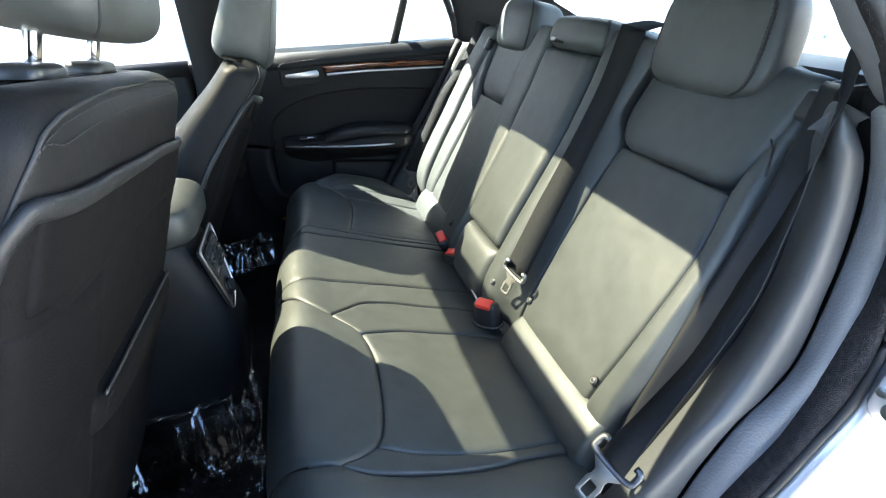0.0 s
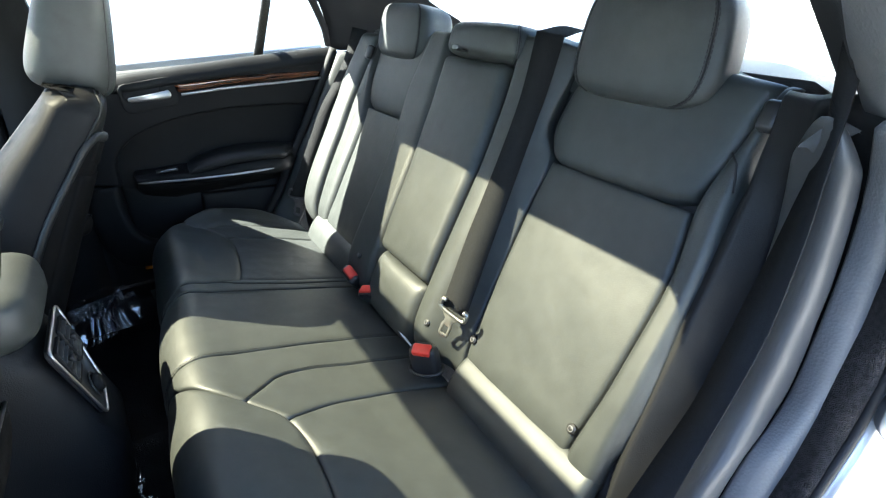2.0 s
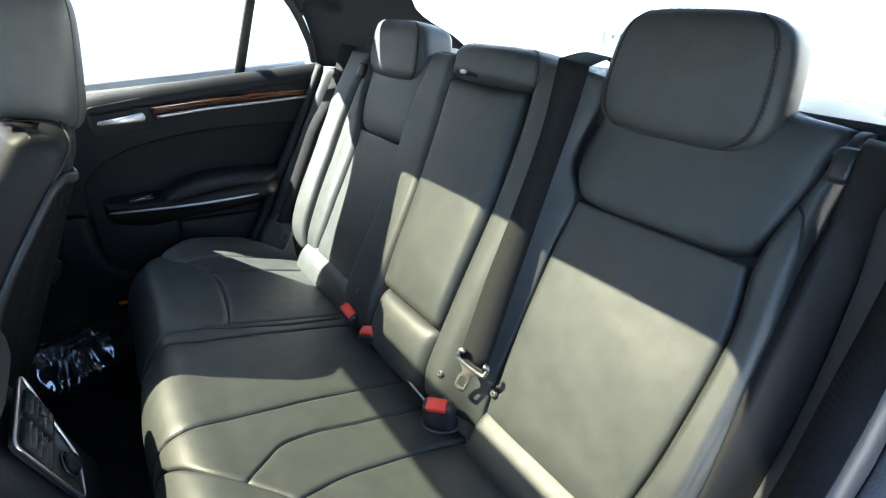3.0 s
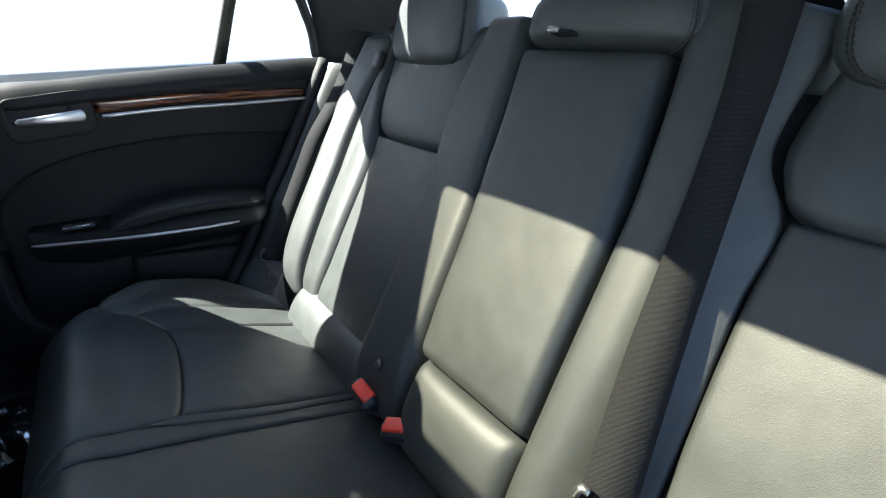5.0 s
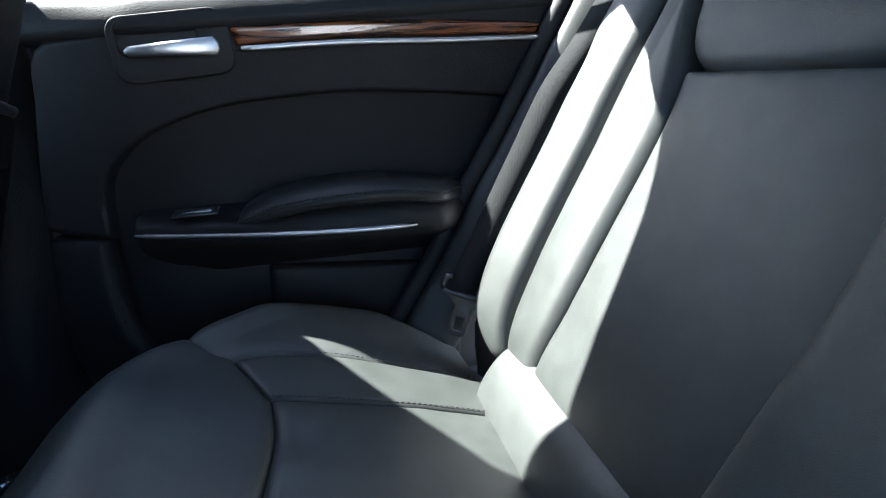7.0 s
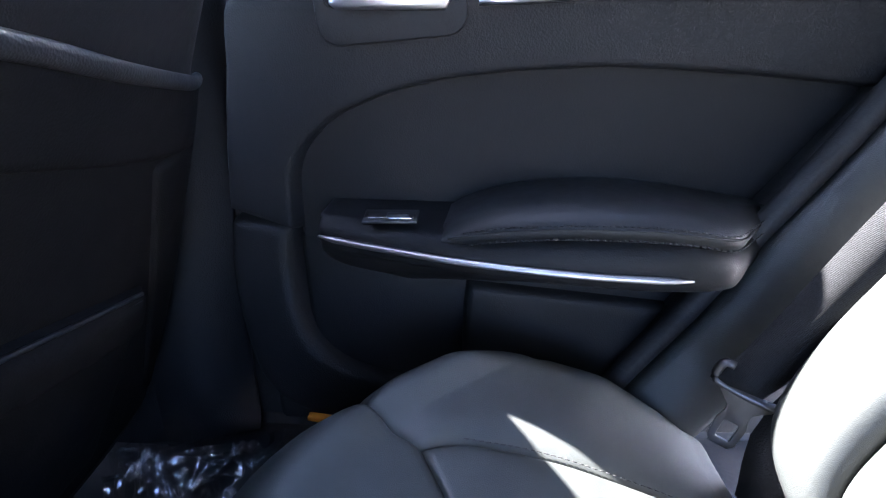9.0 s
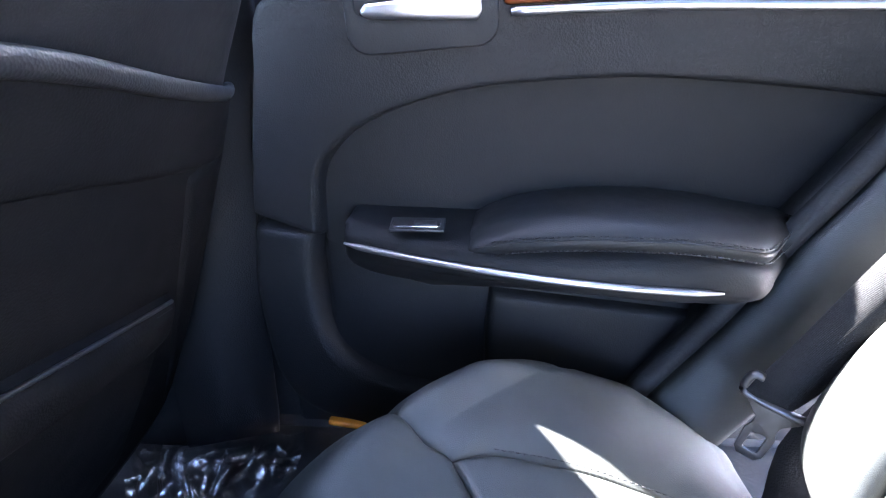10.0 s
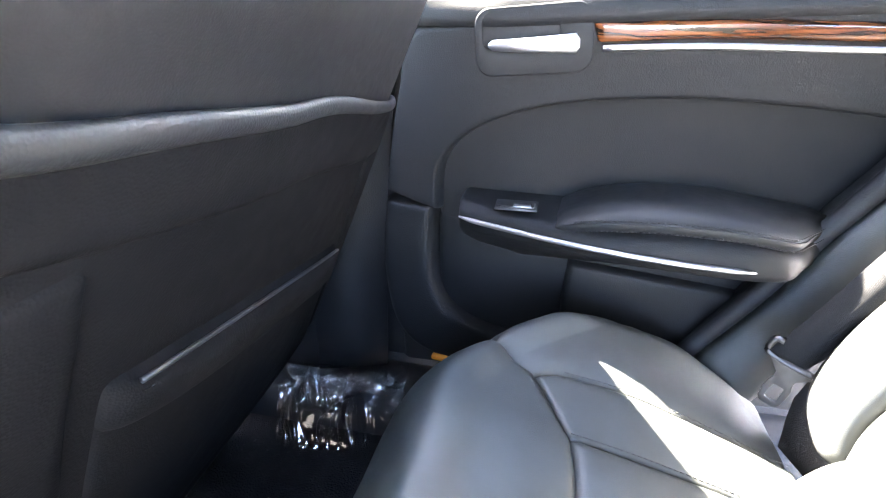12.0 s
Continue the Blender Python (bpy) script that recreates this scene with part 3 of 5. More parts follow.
# seams of the backrest as (height, distance from the middle)
BACK_CUT = {
    -1: dict(inner=[(0.566, 0.244), (0.688, 0.236), (0.812, 0.228), (0.893, 0.232)], outer=[(0.566, 0.498), (0.685, 0.514), (0.815, 0.516), (0.893, 0.500)],
             hem=[(0.905, 0.222), (0.895, 0.245), (0.891, 0.28), (0.892, 0.372), (0.895, 0.455), (0.905, 0.494)], head=[(1.06, 0.235), (1.062, 0.38), (1.05, 0.535)],
             left=[(0.905, 0.222), (0.945, 0.204), (1.0, 0.212), (1.06, 0.235)], right=[(0.905, 0.494), (0.955, 0.516), (1.05, 0.535)],
             rib_in=[(0.545, 0.497), (0.62, 0.507), (0.685, 0.515), (0.815, 0.518), (0.89, 0.505), (0.93, 0.507), (0.98, 0.521), (1.05, 0.537)],
             rib_out=[(0.545, 0.555), (0.62, 0.561), (0.685, 0.565), (0.815, 0.561), (0.89, 0.553), (0.93, 0.549), (0.98, 0.546), (1.05, 0.550)],
             fold_in=[(0.515, 0.112), (0.75, 0.106), (0.9, 0.1), (1.06, 0.082)], fold_out=[(0.52, 0.242), (0.688, 0.234), (0.812, 0.226), (0.893, 0.228), (0.945, 0.202), (1.06, 0.215)]),
    1: dict(inner=[(0.566, 0.250), (0.66, 0.246), (0.735, 0.244), (0.815, 0.253), (0.866, 0.266)], outer=[(0.566, 0.490), (0.635, 0.487), (0.725, 0.492), (0.81, 0.5), (0.866, 0.512)],
            hem=[(0.885, 0.270), (0.872, 0.282), (0.865, 0.36), (0.863, 0.455), (0.868, 0.49), (0.885, 0.518)], head=[(1.06, 0.25), (1.062, 0.38), (1.05, 0.56)],
            left=[(0.885, 0.270), (0.93, 0.276), (1.0, 0.267), (1.06, 0.25)], right=[(0.885, 0.518), (0.935, 0.545), (1.05, 0.56)],
            rib_in=[(0.545, 0.492), (0.635, 0.489), (0.725, 0.494), (0.81, 0.502), (0.866, 0.514), (0.91, 0.535), (0.96, 0.552), (1.05, 0.562)],
            rib_out=[(0.545, 0.556), (0.6, 0.571), (0.66, 0.577), (0.76, 0.585), (0.84, 0.591), (0.91, 0.59), (0.96, 0.586), (1.05, 0.575)],
            fold_in=[(0.515, 0.102), (0.75, 0.120), (0.9, 0.142), (1.06, 0.160)], fold_out=[(0.52, 0.248), (0.66, 0.244), (0.735, 0.242), (0.815, 0.251), (0.88, 0.268), (0.95, 0.274), (1.06, 0.25)]),
}
for s, cut in BACK_CUT.items():
    def m(rows):
        return mirror(rows, s)
    part("lower_roll", panel(on_roll, m([(0.0, 0.236), (0.0, 0.4), (0.0, 0.562)]), m([(1.0, 0.242), (1.0, 0.4), (1.0, 0.556)]), (-0.7, 0, 0.7), 40, 20, 0.012, 0.012, 0.003, ends=(0.8, 1, 0, 0.3)), LEATHER, bench)
    part("back_insert", panel(on_back, m([cut["inner"][0], (0.560, 0.30), (0.558, 0.37), (0.560, 0.44), cut["outer"][0]]), m([cut["inner"][-1], (cut["inner"][-1][0], 0.37), cut["outer"][-1]]), FORE, 44, 44, 0.010, 0.006, 0.005, ends=(1, 1, 0.6, 0.3), ripple=0.0012, d0=m(cut["inner"]), d1=m(cut["outer"])), LEATHER, bench)
    part("shoulder_pad", panel(on_back, m(cut["hem"]), m(cut["head"]), FORE, 48, 34, 0.016, 0.013, 0.010, d0=m(cut["left"]), d1=m(cut["right"])), LEATHER, bench)
    part("back_inner_panel", panel(sloped if s < 0 else on_back, m(cut["fold_in"]), m(cut["fold_out"]), FORE, 44, 24, 0.02, 0.016 if s < 0 else 0.026, 0.004, skirt=0.06, ends=(0.6, 0.2, 1, 0.25 if s < 0 else 1), lift=0.0 if s < 0 else 0.034), LEATHER, bench)
    part("back_bolster", panel(on_back, m(cut["rib_in"]), m(cut["rib_out"]), FORE, 52, 26, 0.016, 0.012, 0.013, ends=(0.6, 1, 0.8, 1), knots=True), LEATHER, bench)
    if s > 0:
        part("back_side_bolster", panel(on_back, [(z, y + 0.002) for z, y in cut["rib_out"]], [(0.535, 0.58), (0.59, 0.634), (0.66, 0.654), (0.76, 0.66), (0.84, 0.667), (0.91, 0.669), (0.96, 0.665), (1.05, 0.65)], FORE, 48, 26, 0.016, 0.012, 0.012, knots=True), LEATHER, bench)
    if s < 0:
        stitches([Vector(on_back(v.x, -v.y)) + Vector((-0.0035, 0, 0.002)) for v in along([(0.58, 0.508), (0.7, 0.520), (0.815, 0.522)], 40)], bench, (0, 0, 0), 0.0062, 0.0042, 0.0005)
        part("corner_seam", tube([Vector(on_back(z, -y)) + Vector((-0.012, 0, 0.007)) for z, y in ((0.965, 0.523), (0.955, 0.534), (0.94, 0.541), (0.925, 0.547))], 0.0014, 6), RUBBER, bench)
part("back_board", panel(lambda z, y: (on_back(z, y)[0] + 0.03, y, z), [(0.47, -0.575), (0.7, -0.57), (0.9, -0.565), (1.05, -0.555)], [(0.47, 0.66), (0.7, 0.66), (0.9, 0.65), (1.065, 0.62)], FORE, 16, 16, 0.01, 0.0, 0.0, skirt=0.09), FABRIC, bench)


def proud(d):
    def surface(z, y):
        x, = table(BACK, z)
        return x - d, y, z + 0.3 * d
    return surface


part("armrest_front", panel(proud(0.045), [(0.642, -0.107), (0.74, -0.103), (0.87, -0.097), (1.022, -0.076)], [(0.642, 0.098), (0.72, 0.108), (0.88, 0.128), (1.022, 0.145)], FORE, 44, 34, 0.018, 0.02, 0.006, skirt=0.06, ripple=0.0012), LEATHER, bench, "folded black leather centre armrest")
part("armrest_base", panel(proud(0.035), [(0.50, -0.112), (0.57, -0.110), (0.64, -0.107)], [(0.50, 0.1), (0.57, 0.098), (0.64, 0.097)], FORE, 20, 30, 0.022, 0.02, 0.012, skirt=0.05), LEATHER, bench)
# Pale grey carries the sheen along this edge of the crease.
part("crease_edge", tube([(-0.056, -0.135, 0.541), (-0.055, -0.08, 0.544), (-0.053, 0.0, 0.549), (-0.052, 0.06, 0.554)], 0.0022, 6), SHADE, bench, "plastic edge in the seat crease, its sheen coloured pale")


def headrest(cx, cy, cz, size, tilt, parent, label=""):
    def shape(v):
        return Vector((v.x - 0.012 * (1 - (2 * v.y / size[1]) ** 2), v.y * (1 - 0.14 * max(0.0, v.z / size[2] + 0.1)), v.z))
    m = Matrix.Translation((cx, cy, cz)) @ Matrix.Rotation(radians(tilt), 4, "Y")
    ob = part("headrest", pillow(size, 0.4, 0.48, 56, 36, m, shape), LEATHER, parent, label)
    g = math.asin(0.86 ** (1 / 0.4))
    for s in (-1, 1):
        for k in (-0.028, 0.0, 0.028):
            pts = []
            for i in range(25):
                f = radians(-62 + 124 * i / 24)
                a = g - k * 2
                v = Vector((-size[0] / 2 * math.cos(f) ** 0.48 * math.cos(a) ** 0.4, s * size[1] / 2 * math.cos(f) ** 0.48 * math.sin(a) ** 0.4, size[2] / 2 * math.copysign(abs(math.sin(f)) ** 0.48, f)))
                pts.append(m @ shape(v))
            if k:
                stitches(pts, ob, (-0.0004, 0, 0), 0.0062, 0.0042, 0.0006)
            else:
                part("seam", tube(pts, 0.0015, 6), RUBBER, ob)
    return ob


headrest(0.267, -0.339, 1.076, (0.064, 0.262, 0.164), 14, bench)
headrest(0.284, 0.43, 1.05, (0.104, 0.262, 0.137), 14, bench)
headrest(0.300, 0.018, 1.040, (0.20, 0.275, 0.076), 16, bench, "low padded centre headrest with a pull strap")
strap = part("pull_strap", block((0.03, 0.034, 0.004), Matrix.Translation((0.192, 0.05, 1.046)) @ Matrix.Rotation(radians(20), 4, "Y"), 0.0015), WEBBING, bench)
part("strap_end", block((0.006, 0.018, 0.008), Matrix.Translation((0.180, 0.062, 1.053)) @ Matrix.Rotation(radians(20), 4, "Y"), 0.002), STEEL, strap, "small metal strap end")
part("back_top", panel(lambda x, y: (x, y, 1.055 - 0.25 * (x - 0.27) ** 2 - 0.25 * max(0.0, -0.45 - y)), [(0.25, -0.555), (0.33, -0.555), (0.42, -0.55)], [(0.25, 0.64), (0.33, 0.64), (0.42, 0.62)], (0, 0, 1), 16, 24, 0.02, 0.012, 0.0, skirt=0.05), LEATHER, bench)
for y in (-0.497, -0.25, -0.158, 0.168, 0.248, 0.508):
    x, _, z = on_back(0.607, y)
    x -= 0.042 if abs(y) < 0.2 else 0.0
    m = Matrix.Translation((x - 0.004, y, z)) @ Matrix.Rotation(radians(-58), 4, "Y")
    cap = bmesh.new()
    bmesh.ops.create_cone(cap, cap_ends=True, segments=20, radius1=0.0082, radius2=0.0073, depth=0.005, matrix=m)
    bmesh.ops.bevel(cap, geom=[e for e in cap.edges if len(e.link_faces) == 2 and any(len(f.verts) > 4 for f in e.link_faces)], offset=0.001, segments=2, affect="EDGES")
    knob = part("anchor_cap", cap, SMOOTH, bench)
    part("anchor_mark", tube([m @ Vector((0.004 * math.cos(a / 8 * math.pi), 0.004 * math.sin(a / 8 * math.pi), 0.0028)) for a in range(16)], 0.0007, 5, True), MARK, knob)

# parcel shelf and rear window
solid("parcel_shelf", block((0.5, 1.25, 0.03), Matrix.Translation((0.64, 0, 0.945)), 0.01), FABRIC, "black carpeted parcel shelf behind the rear seat", "shelf", kind="structure")
rear_window = thing("rear_window", "large sloping rear window glass", "window", kind="structure")
bm = sheet([(0.42, -0.5, 1.37), (0.97, -0.6, 0.96)], [(0.42, 0.5, 1.37), (0.97, 0.6, 0.96)], 0.005, 8)
g = part("pane", bm, GLASS, rear_window)
g.visible_shadow = False


# ---- far side of the car ----
def on_door(x, z):
    """The inner face of the far door: leaning in towards the belt line, hollow in the middle."""
    y = 0.795 + 0.02 * math.sin(max(0.0, min(1.0, (z - 0.45) / 0.5)) * math.pi)
    y += 0.10 * max(0.0, z - 0.955) + 0.95 * max(0.0, -0.36 - x) ** 2
    if x > 0.0:
        y -= 0.05 * x
    return x, y, z


def door_at(off):
    def surface(x, z):
        x, y, z = on_door(x, z)
        return x, y + off, z
    return surface


IN = (0, -1, 0)
door = thing("door_1", "closed rear door with black trim, wood inlay and armrest", "car door", kind="structure")
# belt-line cap, upper band, arched recess
belt = [(-0.56, 0.985), (-0.4, 0.988), (-0.24, 0.994), (-0.05, 1.0), (0.1, 1.004), (0.19, 1.004)]
part("belt_cap", panel(lambda x, k: (x, 0.772 + 0.064 * k + 0.26 * max(0.0, -0.4 - x) * (1 - k), spline(belt, (x + 0.56) / 0.75)[1] - 0.045 * (1 - min(1.0, 2.2 * k)) ** 2.2 - 0.006 * k), [(-0.56, 0.0), (-0.2, 0.0), (0.19, 0.0)], [(-0.56, 1.0), (-0.2, 1.0), (0.19, 1.0)], (0, -0.6, 0.8), 40, 12, 0.01, 0.004, 0.0, skirt=0.04), VINYL, door)
arch = [(-0.485, 0.68), (-0.478, 0.75), (-0.45, 0.79), (-0.40, 0.822), (-0.31, 0.848), (-0.17, 0.858), (-0.05, 0.852), (0.11, 0.836)]
top = [(-0.576, 0.695), (-0.557, 0.79), (-0.538, 0.86), (-0.515, 0.93), (-0.45, 0.942), (-0.30, 0.957), (-0.15, 0.966), (0.0, 0.972), (0.15, 0.972)]
part("upper_panel", panel(door_at(-0.012), arch, top, IN, 60, 24, 0.008, 0.012, 0.0, skirt=0.04), PLASTIC, door)
part("recess", panel(door_at(0.012), [(-0.485, 0.66), (-0.3, 0.655), (-0.1, 0.65), (0.05, 0.65)], [(-0.485, 0.70), (-0.47, 0.80), (-0.40, 0.845), (-0.17, 0.872), (0.12, 0.85)], IN, 40, 24, 0.01, 0.004, -0.004, skirt=0.01), VINYL, door)
part("front_band", panel(door_at(-0.012), [(-0.577, 0.687), (-0.588, 0.61), (-0.584, 0.54), (-0.568, 0.475), (-0.53, 0.437), (-0.47, 0.425), (-0.36, 0.415)], [(-0.494, 0.685), (-0.497, 0.62), (-0.492, 0.57), (-0.475, 0.532), (-0.437, 0.507), (-0.38, 0.493), (-0.30, 0.48)], IN, 44, 14, 0.012, 0.014, 0.004, skirt=0.04), PLASTIC, door)
part("lower_panel", panel(door_at(0.012), [(-0.485, 0.49), (-0.3, 0.44), (0.0, 0.42)], [(-0.487, 0.67), (-0.3, 0.66), (0.02, 0.655)], IN, 30, 24, 0.008, 0.002, 0.0, skirt=0.01), VINYL, door)
part("speaker_lid", panel(door_at(-0.004), [(-0.29, 0.46), (-0.29, 0.56), (-0.285, 0.62)], [(-0.08, 0.44), (-0.06, 0.53), (-0.035, 0.595)], IN, 24, 24, 0.01, 0.008, 0.002, skirt=0.02), VINYL, door)
# armrest: pull cup, pad and bright strip
REST = [(-0.47, 0.80), (-0.44, 0.774), (-0.38, 0.75), (-0.28, 0.720), (-0.18, 0.702), (-0.1, 0.697), (-0.06, 0.699), (-0.035, 0.708), (-0.008, 0.745), (0.03, 0.79)]


def rest_y(x):
    return table(REST, x)[0]


def drop(x):
    """The armrest falls a little towards the rear."""
    return 0.0135 + 0.02 * (x + 0.44)


PAD = [(-0.312, 0.706, 0.709), (-0.295, 0.711, 0.723), (-0.26, 0.720, 0.737), (-0.22, 0.726, 0.745), (-0.17, 0.730, 0.749), (-0.1, 0.729, 0.746), (-0.03, 0.718, 0.735), (0.03, 0.710, 0.724)]


def rest_surface(k, x):
    """Top, rounded edge and face of the armrest; under the pad its top stays level."""
    yo, d = rest_y(x), drop(x)
    t = 0.731 - d + max(0.0, min(1.0, (x + 0.32) / 0.06)) * max(0.0, table(PAD, max(x, -0.312))[0] - 0.737 + d)
    return x, *spline([(0.85, t), (0.77 + 0.3 * (yo - 0.7), t - 0.001), (yo + 0.012, t - 0.005), (yo, min(t - 0.014, 0.716 - d + 0.6 * (t - 0.731 + d))), (yo + 0.004, 0.696 - d), (0.5 * yo + 0.405, 0.675 - d), (0.82, 0.64 - d), (0.84, 0.60 - d)], k)


def pad_surface(k, x):
    low_z, high_z = table(PAD, x)
    yo = rest_y(x) + 0.006
    return x, *spline([(0.83, high_z - 0.004), (0.5 * (yo + 0.8), high_z), (yo + 0.022, high_z - 0.002), (yo + 0.006, low_z + 0.5 * (high_z - low_z)), (yo, low_z), (yo + 0.006, low_z - 0.014)], k)


part("armrest", panel(rest_surface, [(0.0, -0.444), (0.4, -0.446), (0.55, -0.446), (0.7, -0.425), (0.85, -0.37), (1.0, -0.30)], [(0.0, 0.03), (0.4, 0.02), (0.6, 0.01), (1.0, -0.02)], IN, 40, 50, 0.012, 0.008, 0.0, skirt=0.03), VINYL, door)
pad = part("armrest_pad", panel(pad_surface, [(0.0, -0.311), (0.5, -0.312), (1.0, -0.311)], [(0.0, 0.02), (0.5, 0.02), (1.0, 0.02)], (0, -0.7, 0.7), 30, 40, 0.01, 0.005, 0.0, skirt=0.02), DOOR_LEATHER, door, "padded stitched leather armrest top")
for dz in (-0.005, 0.007):
    stitches([(x, rest_y(x) + 0.0035 + 0.3 * dz, table(PAD, x)[0] + dz) for x in [-0.285 + 0.03 * i for i in range(11)]], pad, (0, -0.001, 0), 0.006, 0.004, 0.0008)
part("seam", tube([(x, rest_y(x) + 0.0055, table(PAD, x)[0] + 0.003) for x in [-0.30 + 0.01 * i for i in range(31)]], 0.0012, 6), THREAD, pad)
bm = tube([(x, rest_y(x) - 0.004, 0.7105 - drop(x)) for x in [-0.44 + 0.36 * i / 40 for i in range(41)]], lambda t: 0.0042 * min(1, 0.35 + 12 * t, 0.3 + 12 * (1 - t)), 8, squash=0.8)
part("bright_strip", bm, SATIN, door, "satin chrome strip under the armrest")
switch = part("switch_plate", block((0.056, 0.026, 0.003), Matrix.Translation((-0.36, 0.765, 0.7215)) @ Matrix.Rotation(radians(8), 4, "X"), 0.0015), SMOOTH, door)
part("switch", block((0.024, 0.010, 0.005), Matrix.Translation((-0.352, 0.762, 0.7235)) @ Matrix.Rotation(radians(8), 4, "X"), 0.003), SMOOTH, switch)
part("bright_edge", tube([(x - 0.36, y + 0.765, 0.7235) for x, y in round_rect(0.048, 0.02, 0.003, 3)], 0.0005, 5, True), CHROME, switch)
# wood inlay with bright lower edge
part("wood_inlay", panel(door_at(-0.018), [(-0.278, 0.923), (-0.15, 0.927), (0.0, 0.925), (0.125, 0.923)], [(-0.284, 0.945), (-0.15, 0.948), (0.0, 0.945), (0.130, 0.938)], IN, 40, 12, 0.005, 0.004, 0.002, skirt=0.015, ripple=0.0), WOOD, door, "glossy walnut inlay")
part("bright_strip", tube(along([(-0.272, 0.772, 0.9185), (-0.15, 0.772, 0.9215), (0.0, 0.772, 0.919), (0.125, 0.768, 0.9185)], 30), 0.0038, 8), SATIN, door, "satin chrome strip under the wood inlay")
# inner handle
m = Matrix(((1, 0, 0, -0.352), (0, 0, -1, 0.7815), (0, 1, 0, 0.926), (0, 0, 0, 1))) @ Matrix.Rotation(radians(4), 4, "Z")
bezel = part("handle_bezel", prism(round_rect(0.138, 0.078, 0.02), 0.004, m, 0.0018, [round_rect(0.09, 0.036, 0.008, 6, -0.014, 0.012)]), VINYL, door)
part("handle_cup", block((0.1, 0.042, 0.002), m @ Matrix.Translation((-0.014, 0.008, -0.0015)), 0.0005), RUBBER, bezel)
handle = bmesh.new()
rings = []
for i in range(25):
    t = i / 24
    c = m @ Vector((-0.052 + 0.106 * t, -0.002 - 0.004 * t, 0.004 + 0.012 * math.sin(math.pi * min(1.0, 0.1 + 0.85 * t))))
    h = (0.006 + 0.0055 * t) * (1 if 0 < i < 24 else 0.4)
    rings.append([handle.verts.new(c + (m.to_3x3() @ Vector((0, h * math.copysign(abs(math.sin(a)) ** 0.7, math.sin(a)), 0.0045 * math.cos(a))))) for a in [2 * math.pi * k / 14 for k in range(14)]])
for a, b in zip(rings, rings[1:]):
    for k in range(14):
        handle.faces.new((a[k], a[(k + 1) % 14], b[(k + 1) % 14], b[k]))
handle.faces.new(rings[0])
handle.faces.new(rings[-1])
part("door_handle", handle, SATIN, door, "satin chrome inner door handle")
part("amber_lamp", block((0.05, 0.012, 0.008), Matrix.Translation((-0.465, 0.785, 0.432)) @ Matrix.Rotation(radians(8), 4, "Y"), 0.003), AMBER, door, "amber door edge reflector")
part("door_skin", block((0.78, 0.03, 0.7), Matrix.Translation((-0.19, 0.94, 0.65)), 0.01), PAINT, door)
part("door_core", block((0.80, 0.05, 0.64), Matrix.Translation((-0.17, 0.897, 0.66)), 0.01), RUBBER, door)

# far door window: frame, divider, panes
frame_top = [(-0.585, 0.97), (-0.58, 1.15), (-0.555, 1.30), (-0.3, 1.365), (-0.1, 1.31), (0.08, 1.20), (0.16, 1.08), (0.185, 1.005)]


def glass_y(z):
    return 0.834 - 0.50 * max(0.0, z - 1.0)


win = thing("window_1", "rear door window with a dark quarter-light divider", "window", kind="structure")
part("window_frame", tube([(p.x, glass_y(p.y) + 0.0, p.y) for p in along(frame_top, 50)], 0.011, 8), RUBBER, win)
gutter = along([(-0.585, 1.17), (-0.555, 1.30), (-0.3, 1.365), (-0.1, 1.31), (0.06, 1.21)], 30)
part("outer_frame", sheet([(p.x, glass_y(p.y) - 0.012, p.y + 0.012) for p in gutter], [(p.x, glass_y(p.y) + 0.052, p.y - 0.03) for p in gutter], 0.012, 40), RUBBER, win)
part("divider", sheet([(-0.045, 0.85, 0.99), (0.02, 0.72, 1.26)], [(-0.02, 0.85, 0.99), (0.04, 0.72, 1.26)], 0.012, 8), RUBBER, win)
bm = bmesh.new()
cols = []
for i in range(25):
    t = i / 24
    lo = spline(belt, t)
    hi = spline(frame_top, 0.0 + t)
    x = lo.x
    zt = max([p.y for p in along(frame_top, 80) if abs(p.x - x) < 0.03] + [lo.y])
    cols.append([bm.verts.new((x, glass_y(lo.y + (zt - lo.y) * k / 6) + 0.006, lo.y - 0.01 + (zt - lo.y) * k / 6)) for k in range(7)])
for a, b in zip(cols, cols[1:]):
    for k in range(6):
        bm.faces.new((a[k], a[k + 1], b[k + 1], b[k]))
part("pane", bm, SIDE_GLASS, win)

# far B pillar, C pillar and side rails
pillar = sheet([(-0.60, 0.87, 0.35), (-0.585, 0.87, 0.62), (-0.56, 0.865, 0.82), (-0.535, 0.85, 0.95), (-0.548, 0.73, 1.22), (-0.535, 0.63, 1.37)], [(-0.72, 0.83, 0.35), (-0.70, 0.83, 0.72), (-0.68, 0.82, 0.95), (-0.67, 0.73, 1.22), (-0.65, 0.63, 1.37)], 0.05, 30)
solid("pillar_b_core", block((0.3, 0.05, 0.62), Matrix.Translation((-0.6, 0.90, 0.66)), 0.01), RUBBER, "dark sealed gap behind the door edge and pillar trim", "pillar", kind="structure")
solid("pillar_b", pillar, PLASTIC, "black trimmed pillar between the far doors", "pillar", kind="structure")
rail_far = tube(along([(-1.3, 0.57, 1.37), (-0.9, 0.60, 1.385), (-0.45, 0.61, 1.39), (-0.15, 0.635, 1.375), (0.05, 0.655, 1.31), (0.14, 0.70, 1.2)], 30), 0.044, 10)
solid("roof_rail", rail_far, FABRIC, "charcoal cloth roof rail above the far doors", "trim", kind="structure")

